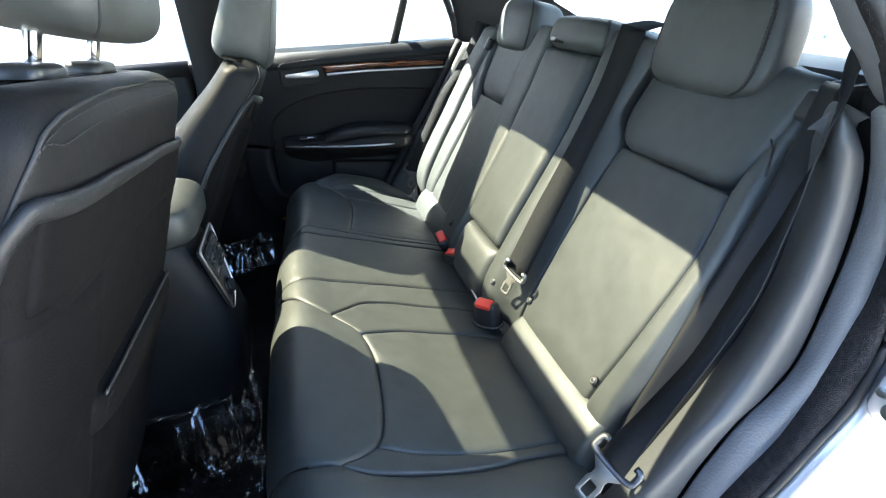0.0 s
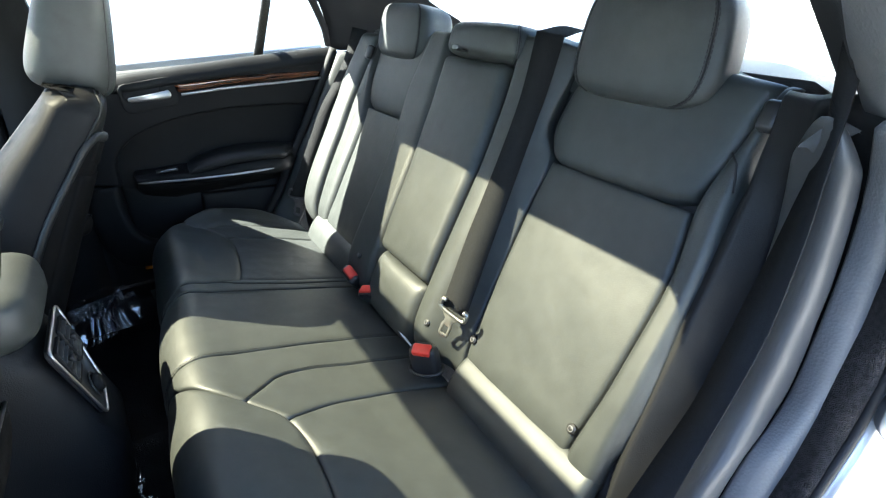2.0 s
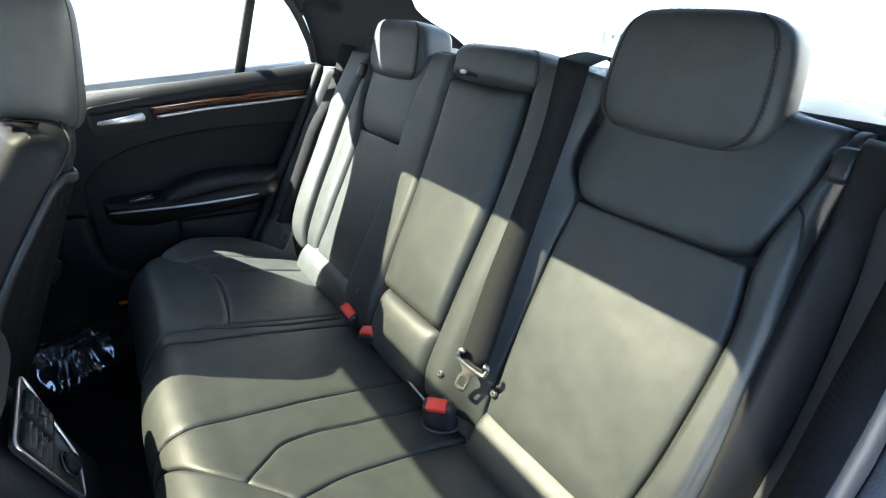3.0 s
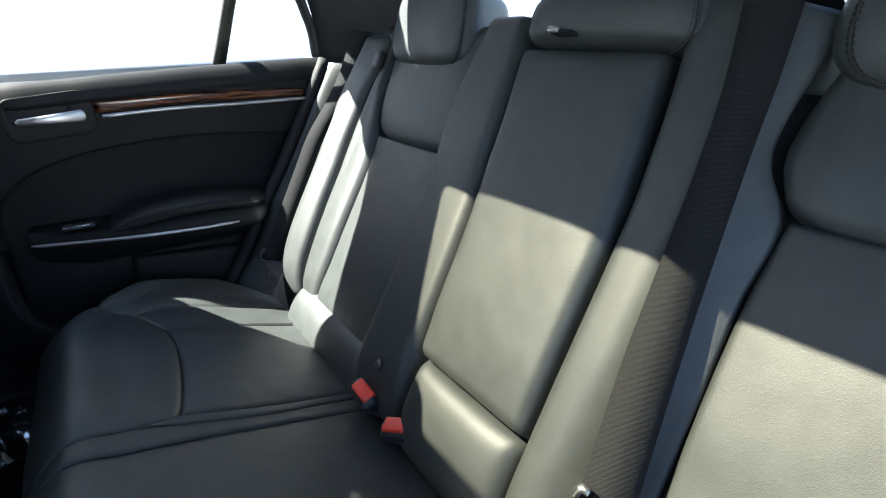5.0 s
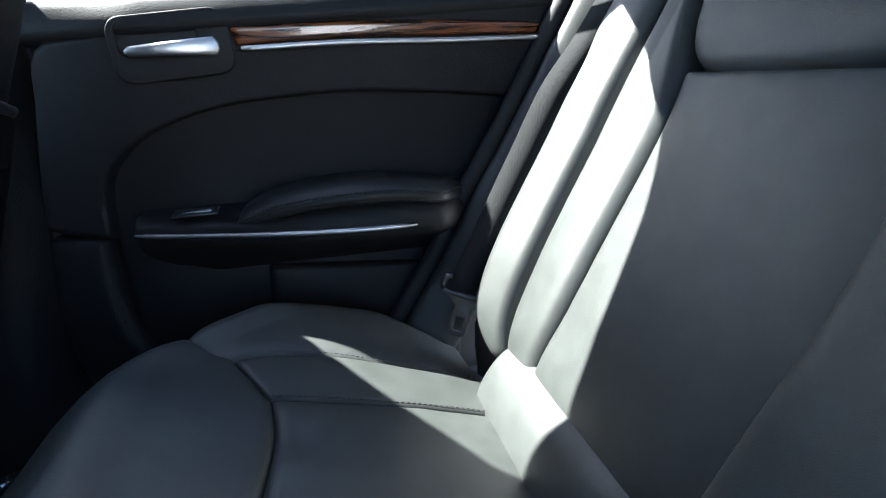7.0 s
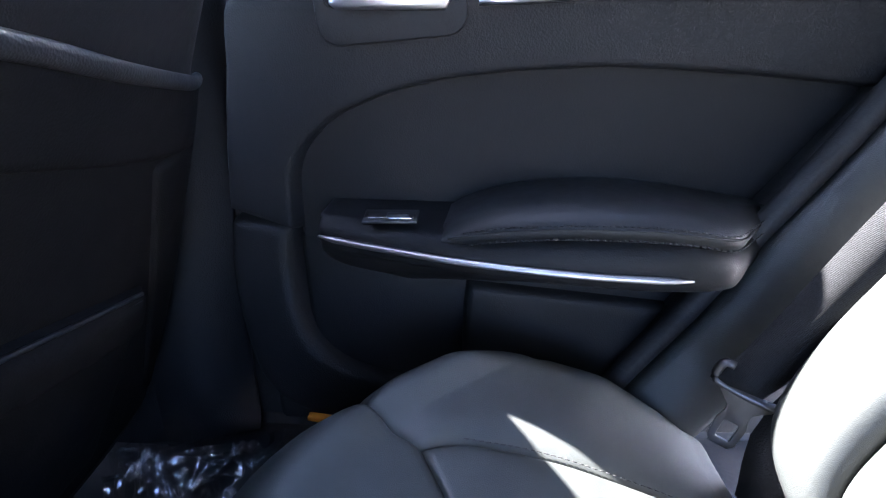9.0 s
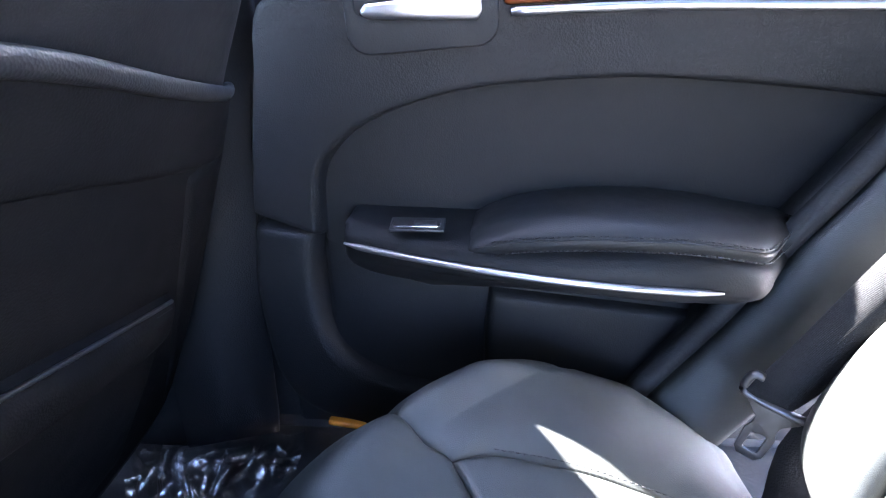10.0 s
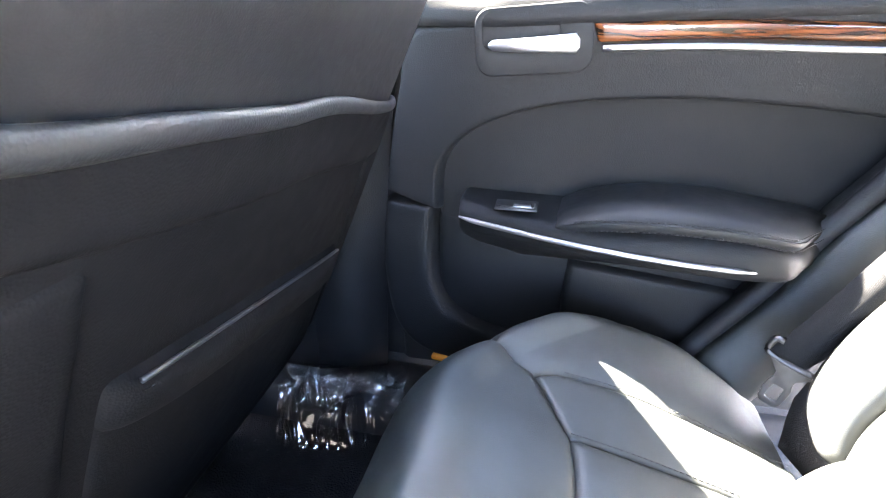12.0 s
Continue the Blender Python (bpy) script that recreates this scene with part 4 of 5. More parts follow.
solid("window_header", sheet([(-0.575, 0.70, 1.27), (-0.53, 0.682, 1.32), (-0.3, 0.662, 1.366), (-0.1, 0.692, 1.312), (0.08, 0.75, 1.203), (0.15, 0.80, 1.10)], [(-0.575, 0.61, 1.39), (-0.45, 0.61, 1.392), (-0.3, 0.62, 1.388), (-0.12, 0.637, 1.372), (0.05, 0.655, 1.312), (0.14, 0.70, 1.2)], 0.012, 40), FABRIC, "charcoal trim between window frame and roof rail", "trim", kind="structure")


def c_pillar(s):
    rows = [[(0.19, 0.83, 0.99), (0.30, 0.75, 0.98), (0.47, 0.67, 0.97), (0.66, 0.61, 0.965)],
            [(0.17, 0.79, 1.08), (0.27, 0.72, 1.07), (0.40, 0.66, 1.06), (0.535, 0.595, 1.055)],
            [(0.10, 0.73, 1.20), (0.18, 0.67, 1.18), (0.27, 0.62, 1.17), (0.375, 0.565, 1.165)],
            [(-0.08, 0.66, 1.32), (0.1, 0.62, 1.32), (0.28, 0.58, 1.32), (0.46, 0.53, 1.35)]]
    bm = bmesh.new()
    n = 16
    grid = []
    for i in range(n + 1):
        lines = [spline(r, i / n) for r in rows]
        grid.append([bm.verts.new((p.x, s * p.y, p.z)) for p in along(lines, n)])
    for a, b in zip(grid, grid[1:]):
        for k in range(n):
            bm.faces.new((a[k], a[k + 1], b[k + 1], b[k]))
    bmesh.ops.solidify(bm, geom=bm.faces[:], thickness=0.012)
    return bm


solid("pillar_c", c_pillar(1), FABRIC, "charcoal trimmed rear roof pillar", "pillar", kind="structure")
edge_line = [(0.185, 0.765, 0.995), (0.16, 0.757, 0.955), (0.064, 0.757, 0.79), (0.005, 0.757, 0.697), (-0.04, 0.757, 0.617), (-0.092, 0.757, 0.54), (-0.15, 0.757, 0.45)]
solid("wheel_arch_trim", panel(lambda k, w: tuple(spline(edge_line, k) + w * Vector((0.11, -0.028, 0.0)) + math.sin(w * math.pi) * Vector((-0.008, -0.008, 0))), [(0, 0), (0.5, 0), (1, 0)], [(0, 1), (0.5, 1), (1, 1)], IN, 40, 12, 0.015, 0.012, 0.003), LEATHER, "black padded trim between door and seat", "trim", kind="structure")
# Dark sheet added to keep sun from leaking between door and trim.
solid("door_gap_blocker", sheet([Vector(p) + Vector((-0.004, 0.012, 0)) for p in edge_line], [Vector(p) + Vector((0.015, 0.09, 0)) for p in edge_line], 0.014, 40), RUBBER, "black sheet added in the door gap to stop leaking sun", "trim", kind="structure")
solid("door_seal_far", tube([Vector(p) + Vector((-0.004, 0.016, 0)) for p in along(edge_line, 30)], 0.013, 10), RUBBER, "black rubber seal along the door edge", "trim", kind="structure")

# front door on the far side, with its own belt line and wood inlay
fdoor = thing("door_2", "closed front passenger door with black trim and wood inlay", "car door", kind="structure")
part("door_body", block((1.0, 0.06, 0.68), Matrix.Translation((-1.19, 0.84, 0.62)), 0.02, segments=3), PLASTIC, fdoor)
part("belt_cap", tube([(-1.69, 0.83, 0.94), (-1.2, 0.83, 0.95), (-0.69, 0.83, 0.955)], 0.028, 10), VINYL, fdoor)
part("wood_inlay", block((0.6, 0.012, 0.024), Matrix.Translation((-1.05, 0.803, 0.905)), 0.004), WOOD, fdoor, "glossy walnut inlay")
part("bright_strip", tube([(-1.35, 0.797, 0.888), (-0.75, 0.797, 0.888)], 0.004, 8), SATIN, fdoor)


# ---- near side: door opening ----
def frame_at(p, down, out):
    """A pose at p with y along down and z along out."""
    y = Vector(down).normalized()
    z = (Vector(out) - Vector(out).dot(y) * y).normalized()
    x = y.cross(z)
    return Matrix(((x.x, y.x, z.x, p[0]), (x.y, y.y, z.y, p[1]), (x.z, y.z, z.z, p[2]), (0, 0, 0, 1)))


TRIM_IN = [(0.143, -0.685, 1.046), (0.166, -0.685, 0.983), (0.175, -0.685, 0.933), (0.176, -0.685, 0.888), (0.173, -0.685, 0.847), (0.159, -0.685, 0.751), (0.131, -0.685, 0.702), (0.094, -0.685, 0.664), (0.053, -0.685, 0.598), (0.027, -0.685, 0.54), (-0.022, -0.685, 0.43)]
TRIM_OUT = [(0.13, -0.715, 1.051), (0.153, -0.715, 1.018), (0.181, -0.715, 0.967), (0.195, -0.715, 0.911), (0.195, -0.715, 0.861), (0.185, -0.715, 0.817), (0.169, -0.715, 0.759), (0.14, -0.715, 0.679), (0.113, -0.715, 0.641), (0.067, -0.715, 0.582), (-0.007, -0.715, 0.487)]
SEAL = [(-0.12, -0.66, 1.37), (-0.03, -0.7, 1.25), (0.056, -0.745, 1.115), (0.101, -0.745, 1.073), (0.131, -0.745, 1.026), (0.153, -0.745, 0.972), (0.17, -0.745, 0.912), (0.173, -0.745, 0.874), (0.18, -0.745, 0.804), (0.164, -0.745, 0.734), (0.134, -0.745, 0.689), (0.103, -0.745, 0.641), (0.074, -0.745, 0.601), (-0.014, -0.745, 0.48)]
BOL_IN = [(0.166, -0.60, 1.05), (0.18, -0.60, 0.994), (0.19, -0.60, 0.925), (0.185, -0.60, 0.852), (0.166, -0.60, 0.776), (0.129, -0.60, 0.698), (0.079, -0.60, 0.62), (0.02, -0.60, 0.54), (-0.05, -0.60, 0.46)]
SIDE_IN = [(0.225, -0.556, 1.05), (0.2, -0.56, 0.985), (0.182, -0.564, 0.931), (0.152, -0.568, 0.861), (0.11, -0.57, 0.78), (0.066, -0.572, 0.693), (0.02, -0.574, 0.60), (-0.02, -0.576, 0.50)]


def between(a, b, bulge=(0, 0, 0)):
    def surface(k, w):
        return tuple(spline(a, k).lerp(spline(b, k), w) + math.sin(w * math.pi) * Vector(bulge))
    return surface


def domed(a, b, bulge, head):
    """Like between, its upper end closing in a round head."""
    def surface(k, w):
        f = math.sqrt(min(1.0, k / head))
        p, q = spline(a, k), spline(b, k)
        mid = p.lerp(q, 0.5)
        return tuple(mid + (p.lerp(q, w) - mid) * f + math.sin(w * math.pi) * f * Vector(bulge))
    return surface


SPAN = ([(0, 0), (0.5, 0), (1, 0)], [(0, 1), (0.5, 1), (1, 1)])
solid("pillar_trim", panel(between([Vector(p) + Vector((0.008, 0.010, 0)) for p in TRIM_IN], TRIM_OUT, (-0.010, -0.006, 0)), *SPAN, (-0.8, -0.6, 0), 60, 14, 0.006, 0.006, 0.0), TRIM, "grained black plastic trim beside the door opening, skylight painted in as grey", "trim", kind="structure")
solid("upper_pillar_trim", panel(between([(0.201, -0.645, 1.041), (0.176, -0.645, 1.064), (0.149, -0.645, 1.092), (0.125, -0.645, 1.112), (0.03, -0.64, 1.22), (-0.1, -0.59, 1.36)], [(0.129, -0.715, 1.052), (0.107, -0.715, 1.088), (0.089, -0.715, 1.114), (0.04, -0.7, 1.2), (-0.1, -0.64, 1.36)], (-0.012, -0.006, 0)), *SPAN, (-0.8, -0.6, 0), 30, 14, 0.01, 0.01, 0.0), TRIM, "dark grained plastic upper pillar trim, skylight painted in as grey", "trim", kind="structure")
INNER_SEAL = [(-0.1, -0.64, 1.37), (-0.03, -0.68, 1.27), (0.089, -0.715, 1.114), (0.107, -0.715, 1.088), (0.13, -0.715, 1.051), (0.153, -0.715, 1.018), (0.181, -0.715, 0.967), (0.195, -0.715, 0.911), (0.195, -0.715, 0.861), (0.185, -0.715, 0.817), (0.169, -0.715, 0.759), (0.14, -0.715, 0.679), (0.113, -0.715, 0.641), (0.067, -0.715, 0.582), (-0.007, -0.715, 0.487)]
fuzz = panel(between([Vector(p) + Vector((-0.003, 0.009, 0)) for p in INNER_SEAL], SEAL, (-0.010, -0.006, 0)), *SPAN, (-0.8, -0.6, 0), 90, 12, 0.008, 0.004, 0.0, ripple=0.002)
solid("door_seal", fuzz, FLOCK, "black flocked weather strip around the door opening", "trim", kind="structure")
for d, r in ((0.0, 0.005),):
    solid("door_seal_lip", tube([Vector(p) + Vector((0.004 + d, -0.001 - d, 0)) for p in along(SEAL, 90)], r, 10), RUBBER, "black rubber lip of the door weather strip", "trim", kind="structure")
solid("jamb_backing", panel(between([Vector(p) + Vector((0.05, 0.03, 0)) for p in INNER_SEAL], [Vector(p) + Vector((0.03, 0.012, 0)) for p in SEAL]), *SPAN, (-0.8, -0.6, 0), 50, 6, 0.004, 0.0, 0.0, ripple=0.0), RUBBER, "black rubber backing of the door seal", "trim", kind="structure")
solid("side_trim_backing", panel(between([Vector(p) + Vector((0.05, 0.0, 0)) for p in BOL_IN], [Vector(p) + Vector((0.03, 0.0, 0)) for p in TRIM_IN]), *SPAN, (-0.8, -0.6, 0), 40, 6, 0.004, 0.0, 0.0, ripple=0.0), RUBBER, "black backing in the gap beside the seat", "trim", kind="structure")
solid("quarter_panel", panel(between([Vector(p) + Vector((0.008, -0.006, 0)) for p in SEAL], [Vector(p) + Vector((0.26, -0.08, -0.03)) for p in SEAL], (-0.015, -0.03, 0)), [(0.0, 0), (0.5, 0), (1, 0)], [(0.0, 1), (0.5, 1), (1, 1)], (-0.4, -1, 0), 60, 24, 0.01, 0.006, 0.0), PAINT, "silver painted door jamb of the car body", "car body", kind="structure")
solid("pillar_c_near", panel(between([(-0.12, -0.60, 1.37), (0.02, -0.635, 1.23), (0.12, -0.645, 1.115), (0.175, -0.645, 1.065), (0.215, -0.64, 1.03)], [(0.03, -0.47, 1.37), (0.13, -0.53, 1.24), (0.2, -0.55, 1.165), (0.27, -0.555, 1.10), (0.37, -0.555, 1.015)], (0.02, 0.0, 0.02)), [(0, 0), (0.5, 0), (1, 0)], [(0, 1), (0.5, 1), (1, 1)], (-0.6, 0.6, 0.2), 40, 16, 0.012, 0.008, 0.0, skirt=0.03), FABRIC, "charcoal trimmed rear roof pillar", "pillar", kind="structure")
solid("pillar_c_outer", c_pillar(-1), PAINT, "silver painted rear roof pillar of the car body", "car body", kind="structure")
solid("seat_side_panel", panel(between(SIDE_IN, [Vector(p) + Vector((0.015, -0.012, 0)) for p in BOL_IN]), *SPAN, (-0.8, -0.4, 0), 40, 12, 0.006, 0.004, 0.0, skirt=0.03), VINYL, "dark vinyl panel between seat back and side bolster", "trim", kind="structure")
solid("side_bolster", panel(domed(BOL_IN, [Vector(p) + Vector((0.004, 0.006, 0)) for p in TRIM_IN[:-1]], (-0.032, -0.020, 0.012), 0.09), [(0.004, 0), (0.5, 0), (1, 0)], [(0.004, 1), (0.5, 1), (1, 1)], (-0.8, -0.6, 0), 60, 30, 0.01, 0.006, 0.0, skirt=0.03), BOLSTER, "black leather side bolster beside the rear seat", "car seat", kind="structure")
striker = thing("door_striker", "steel door striker bolted to the silver jamb", "door latch")
sm = frame_at((0.190, -0.776, 0.771), (-0.25, 0.0, -0.95), (-0.75, -0.55, 0.3))
part("plate", prism(round_rect(0.046, 0.086, 0.02), 0.034, sm @ Matrix.Translation((0, 0, -0.03)), 0.0015), PAINT, striker)
part("loop", tube([sm @ Vector(p) for p in along([(-0.019, -0.006, 0.003), (-0.021, -0.007, 0.014), (-0.016, -0.006, 0.02), (0.0, 0.0, 0.021), (0.014, 0.005, 0.02), (0.019, 0.007, 0.014), (0.018, 0.007, 0.003)], 24)], 0.004, 8), STEEL, striker)
for y in (0.025, -0.025):
    b = bmesh.new()
    bmesh.ops.create_cone(b, cap_ends=True, segments=18, radius1=0.011, radius2=0.010, depth=0.005, matrix=sm @ Matrix.Translation((0.0, y, 0.006)))
    bolt = part("bolt", b, STEEL, striker)
    b = bmesh.new()
    bmesh.ops.create_cone(b, cap_ends=True, segments=6, radius1=0.0045, radius2=0.0045, depth=0.002, matrix=sm @ Matrix.Translation((0.0, y, 0.0085)))
    part("socket", b, RUBBER, bolt)
solid("pillar_b_near", sheet([(-0.66, -0.80, 0.3), (-0.62, -0.79, 0.8), (-0.57, -0.72, 1.15), (-0.52, -0.62, 1.37)], [(-0.80, -0.80, 0.3), (-0.76, -0.79, 0.8), (-0.69, -0.72, 1.15), (-0.64, -0.62, 1.37)], 0.06, 20), PLASTIC, "black trimmed pillar between the near doors", "pillar", kind="structure")
solid("roof_rail_near", tube(along([(-1.3, -0.60, 1.33), (-0.9, -0.66, 1.345), (-0.45, -0.685, 1.35), (-0.1, -0.66, 1.35)], 24), 0.045, 10), FABRIC, "charcoal cloth roof rail above the near doors", "trim", kind="structure")


# ---- doors on the near side: front one closed, rear one swung open ----
def plain_door(name, label, m):
    d = thing(name, label, "car door", kind="structure")
    d.matrix_world = m
    part("door_skin", block((1.02, 0.05, 0.66), Matrix.Translation((-0.51, -0.03, 0.66)), 0.02, segments=3), PAINT, d)
    part("door_trim", block((0.98, 0.07, 0.62), Matrix.Translation((-0.51, 0.03, 0.67)), 0.03, segments=3), PLASTIC, d)
    part("window_frame", tube(along([(-0.98, 0, 0.98), (-0.75, 0.08, 1.2), (-0.5, 0.15, 1.34), (-0.05, 0.15, 1.34), (-0.02, 0, 0.98)], 40), 0.02, 8), RUBBER, d)
    return d


plain_door("door_3", "closed driver door with black inner trim", pose(-0.7, -0.87, 0, 0, 0, 0))
plain_door("door_4", "open rear door swung out from the car", pose(-0.273, -1.859, 0, 0, 0, -70))


# ---- front seats ----
def front_seat(label, top, lift, lip, line, hem, hem_ends, flare=0.0, seam_at=0.012, head_x=-0.065, head_y=0.0, head_high=0.2, frame_in=(-0.17, 0.22), wide=0.0, slope=0.0):
    """A front seat seen from behind; local origin at the back's hinge, z up, leaning back (towards +x).
    lip, line and hem give the heights of the shell's rim, the recess and the pocket across the back."""
    seat = thing("front_seat", label, "car seat", "front seats")
    crown = 0.05

    def half(z):
        return table([(0.0, 0.245), (0.2, 0.262), (0.4, 0.266), (top - 0.15, 0.255), (top - 0.05, 0.238), (top, 0.232)], min(z, top))[0]

    def widen(y, z):
        """The shell spreads towards its foot on the door's side."""
        return 1 + flare * (0.4 + max(0.0, (0.52 - z) / 0.4)) if y > 0 else 1.0 + wide

    def ring(z, th):
        """A point of the back at height z; th from -90 to 90 degrees round the rear, beyond that the flat sides and front."""
        d, ahead = table([(0.0, 0.085, 0.15), (0.3, 0.085, 0.12), (top - 0.2, 0.075, 0.07), (top - 0.08, 0.06, 0.045), (top, 0.05, 0.04)], min(z, top))
        u = math.asin(max(0.0, min(1.0, (z - top + crown) / crown)))
        inset = crown * (1 - math.cos(u))
        h = half(z) - 0.8 * inset
        s, c = math.sin(radians(th)), math.cos(radians(th))
        y = h * math.copysign(abs(s) ** 0.78, s)
        if c >= 0:
            x = 0.02 - d + d * max(0.0, 1 - abs(s) ** 4.68) ** (1 / 6) - inset
            y *= widen(y, z)
        else:
            y = h * math.copysign(abs(s) ** 0.4, s) * widen(y, z)
            x = 0.02 - d - (ahead - min(inset, 0.5 * ahead)) * (-c) ** 0.6
        return Vector((x, y, z - 0.3 * (0.02 - x) * math.sin(u) * 0.9 + slope * y * z / top))

    def on(z, f, off=0.0):
        """f from -1 to 1 across the rear."""
        th = 90 * f
        p = ring(z, th)
        n = (ring(z, th + 1) - ring(z, th - 1)).cross(ring(z + 0.002, th) - ring(z - 0.002, th)).normalized()
        return p + n * off

    def across(y, z):
        return math.copysign(math.asin(min(1.0, abs(y) / half(z) / widen(y, z)) ** (1 / 0.78)) / (math.pi / 2), y)
    shell = bmesh.new()
    rings = []
    for i in range(41):
        z = (top - crown) * i / 26 if i <= 26 else top - crown + crown * math.sin(math.pi / 2 * (i - 26) / 14)
        rings.append([shell.verts.new(ring(z, -180 + 360 * k / 72)) for k in range(72)])
    for a, b in zip(rings, rings[1:]):
        for k in range(72):
            shell.faces.new((a[k], a[(k + 1) % 72], b[(k + 1) % 72], b[k]))
    shell.faces.new(rings[-1])
    shell.faces.new(rings[0])
    bmesh.ops.recalc_face_normals(shell, faces=shell.faces)
    part("backrest", shell, SEAT_VINYL, seat)

    def face(off):
        return lambda z, f: tuple(on(z, f, off))
    fs = [-0.8, -0.6, -0.3, 0.0, 0.3, 0.6, 0.8]

    def curve(g, d=0.0):
        ys = [half(0.5) * math.copysign(abs(math.sin(f * math.pi / 2)) ** 0.78, f) for f in fs]
        return [(g(y * widen(y, 0.5)) + d, f) for f, y in zip(fs, ys)]
    part("back_shell", panel(face(0.007), curve(line, -0.004), curve(lip), (1, 0, 0), 44, 20, 0.01, 0.006, 0.0, skirt=0.02), SHELL, seat, "grained plastic seat-back shell")
    flank = [(0.008, 0.86), (0.03, 0.915), (0.09, 0.955), (0.16, 0.98), (0.24, 0.985), (0.34, 0.985)]
    lo_z, hi_z = curve(lip)[0][0], curve(lip)[-1][0]
    way = [(lo_z - d, -f) for d, f in reversed(flank)] + curve(lip) + [(hi_z - d, f) for d, f in flank]
    part("recess_panel", panel(face(0.004), [(0.02, 0.985 * (2 * i / 18 - 1)) for i in range(19)], way, (1, 0, 0), 70, 40, 0.006, 0.003, 0.0, skirt=0.01), SHELL, seat)
    rim = [on(v.x, v.y, 0.005) for v in along(way, 130)]
    part("shell_rim", tube(rim, lambda t: 0.0095 - 0.004 * t, 12, squash=0.7, up=(1, 0, 0)), RIM, seat)
    # raised frame down both sides of the recess
    for y0, side in zip(frame_in, (-1, 1)):
        zs = [line(y0) - 0.004, 0.34, 0.2, 0.05]
        inner = [(z, across(y0 + (side > 0) * 0.33 * (zs[0] - z), z)) for z in zs]
        part("shell_frame", panel(face(0.007), inner, [(z, side * (0.9 if side < 0 else 0.86)) for z in zs], (1, 0, 0), 24, 12, 0.008, 0.005, 0.0, skirt=0.01), SHELL, seat)
    lo, hi = hem_ends
    ys = [lo + (hi - lo) * i / 20 for i in range(21)]
    pocket = part("pocket", panel(face(0.007), [(0.06, across(y * 0.95, 0.06)) for y in ys], [(hem(y) - 0.02, across(y, hem(y))) for y in ys], (1, 0, 0), 34, 20, 0.012, 0.005, 0.003, skirt=0.02), SHELL, seat, "black map pocket")
    part("pocket_hem", panel(face(0.012), [(hem(y) - 0.05 - 0.02 * (y - lo) / (hi - lo), across(y, hem(y))) for y in ys], [(hem(y), across(y, hem(y))) for y in ys], (1, 0, 0), 40, 14, 0.02, 0.012, 0.012, skirt=0.02), SHELL, pocket)
    # Glossy tube added along the hem to stand for its highlight line.
    part("hem_highlight", tube([on(hem(y) - 0.003, across(y, hem(y)), 0.0135) for y in ys[1:-1]], 0.0022, 6), SMOOTH, pocket)
    for d in (0.010, 0.015):
        stitches([on(hem(y) - d, across(y, hem(y)), 0.0165) for y in ys[1:-1]], pocket, (0, 0, 0), 0.006, 0.004, 0.0005)
    # double seam round the top
    for dz in (0.0, 0.011):
        side = [(0.30, 0.975), (0.21, 0.965), (0.14, 0.945), (0.09, 0.91), (0.055, 0.855), (0.033, 0.78)]
        arch = [(top - d, -f + 0.5 * dz) for d, f in side] + [(top - seam_at - dz * min(1.0, seam_at / 0.01) - 0.03 * abs(f) ** 2.5, f) for f in [-0.65 + 0.1 * i for i in range(14)]] + [(top - d, f - 0.5 * dz) for d, f in reversed(side)]
        way = [on(v.x, v.y, 0.0012) for v in along(arch, 150)]
        if dz == 0.0:
            part("seam", tube(way, 0.0016, 6), THREAD, seat)
        stitches([on(v.x - 0.005, v.y, 0.0012) for v in along(arch, 150)], seat, (0, 0, 0), 0.006, 0.0042, 0.0006)
    # headrest on two posts
    hz = top + lift + 0.5 * head_high - 0.01
    hm = Matrix.Translation((head_x, head_y, hz)) @ Matrix.Rotation(math.atan(slope), 4, "X") @ Matrix.Rotation(radians(-6), 4, "Y")

    def wedge(v):
        f = v.z / head_high + 0.5
        return Vector((v.x * (1.12 - 0.42 * f) - 0.012 * f, v.y * (1.04 - 0.16 * f), v.z))
    head = part("headrest", pillow((0.14, 0.27, head_high), 0.5, 0.45, 56, 34, hm, wedge), LEATHER, seat)
    for s in (-1, 1):
        line_at = []
        for i in range(21):
            f = radians(-64 + 128 * i / 20)
            g = 0.86
            v = Vector((0.07 * math.cos(f) ** 0.45 * math.cos(g) ** 0.5, s * 0.135 * math.cos(f) ** 0.45 * math.sin(g) ** 0.5, 0.5 * head_high * math.copysign(abs(math.sin(f)) ** 0.45, f)))
            line_at.append(hm @ wedge(v))
        part("seam", tube(line_at, 0.0012, 6), THREAD, head)
        stitches([p + Vector((0.0005, -0.005 * s, 0)) for p in line_at], head, (0, 0, 0), 0.006, 0.004, 0.0005)
        py = head_y + s * 0.085
        pz = top + slope * py
        post = part("headrest_post", tube([(-0.06, py, pz - 0.08), (-0.06, py, pz + lift + 0.05)], 0.0075, 12), CHROME, seat, "chrome headrest post")
        part("collar", pillow((0.042, 0.074, 0.024), 0.5, 0.5, 28, 12, Matrix.Translation((-0.06, py, pz - 0.02)) @ Matrix.Rotation(math.atan(slope), 4, "X") @ Matrix.Rotation(radians(-14), 4, "Y")), SMOOTH, post)
    # cushion and base
    part("seat_cushion", pillow((0.52, 0.5, 0.16), 0.4, 0.5, 40, 20, Matrix.Translation((-0.34, 0, 0.04))), LEATHER, seat)
    for s in (-1, 1):
        part("side_cover", block((0.46, 0.03, 0.12), Matrix.Translation((-0.3, s * 0.25, -0.05)), 0.015, segments=3), PLASTIC, seat)
        part("seat_rail", block((0.5, 0.03, 0.03), Matrix.Translation((-0.3, s * 0.2, -0.15)), 0.004), STEEL, seat)
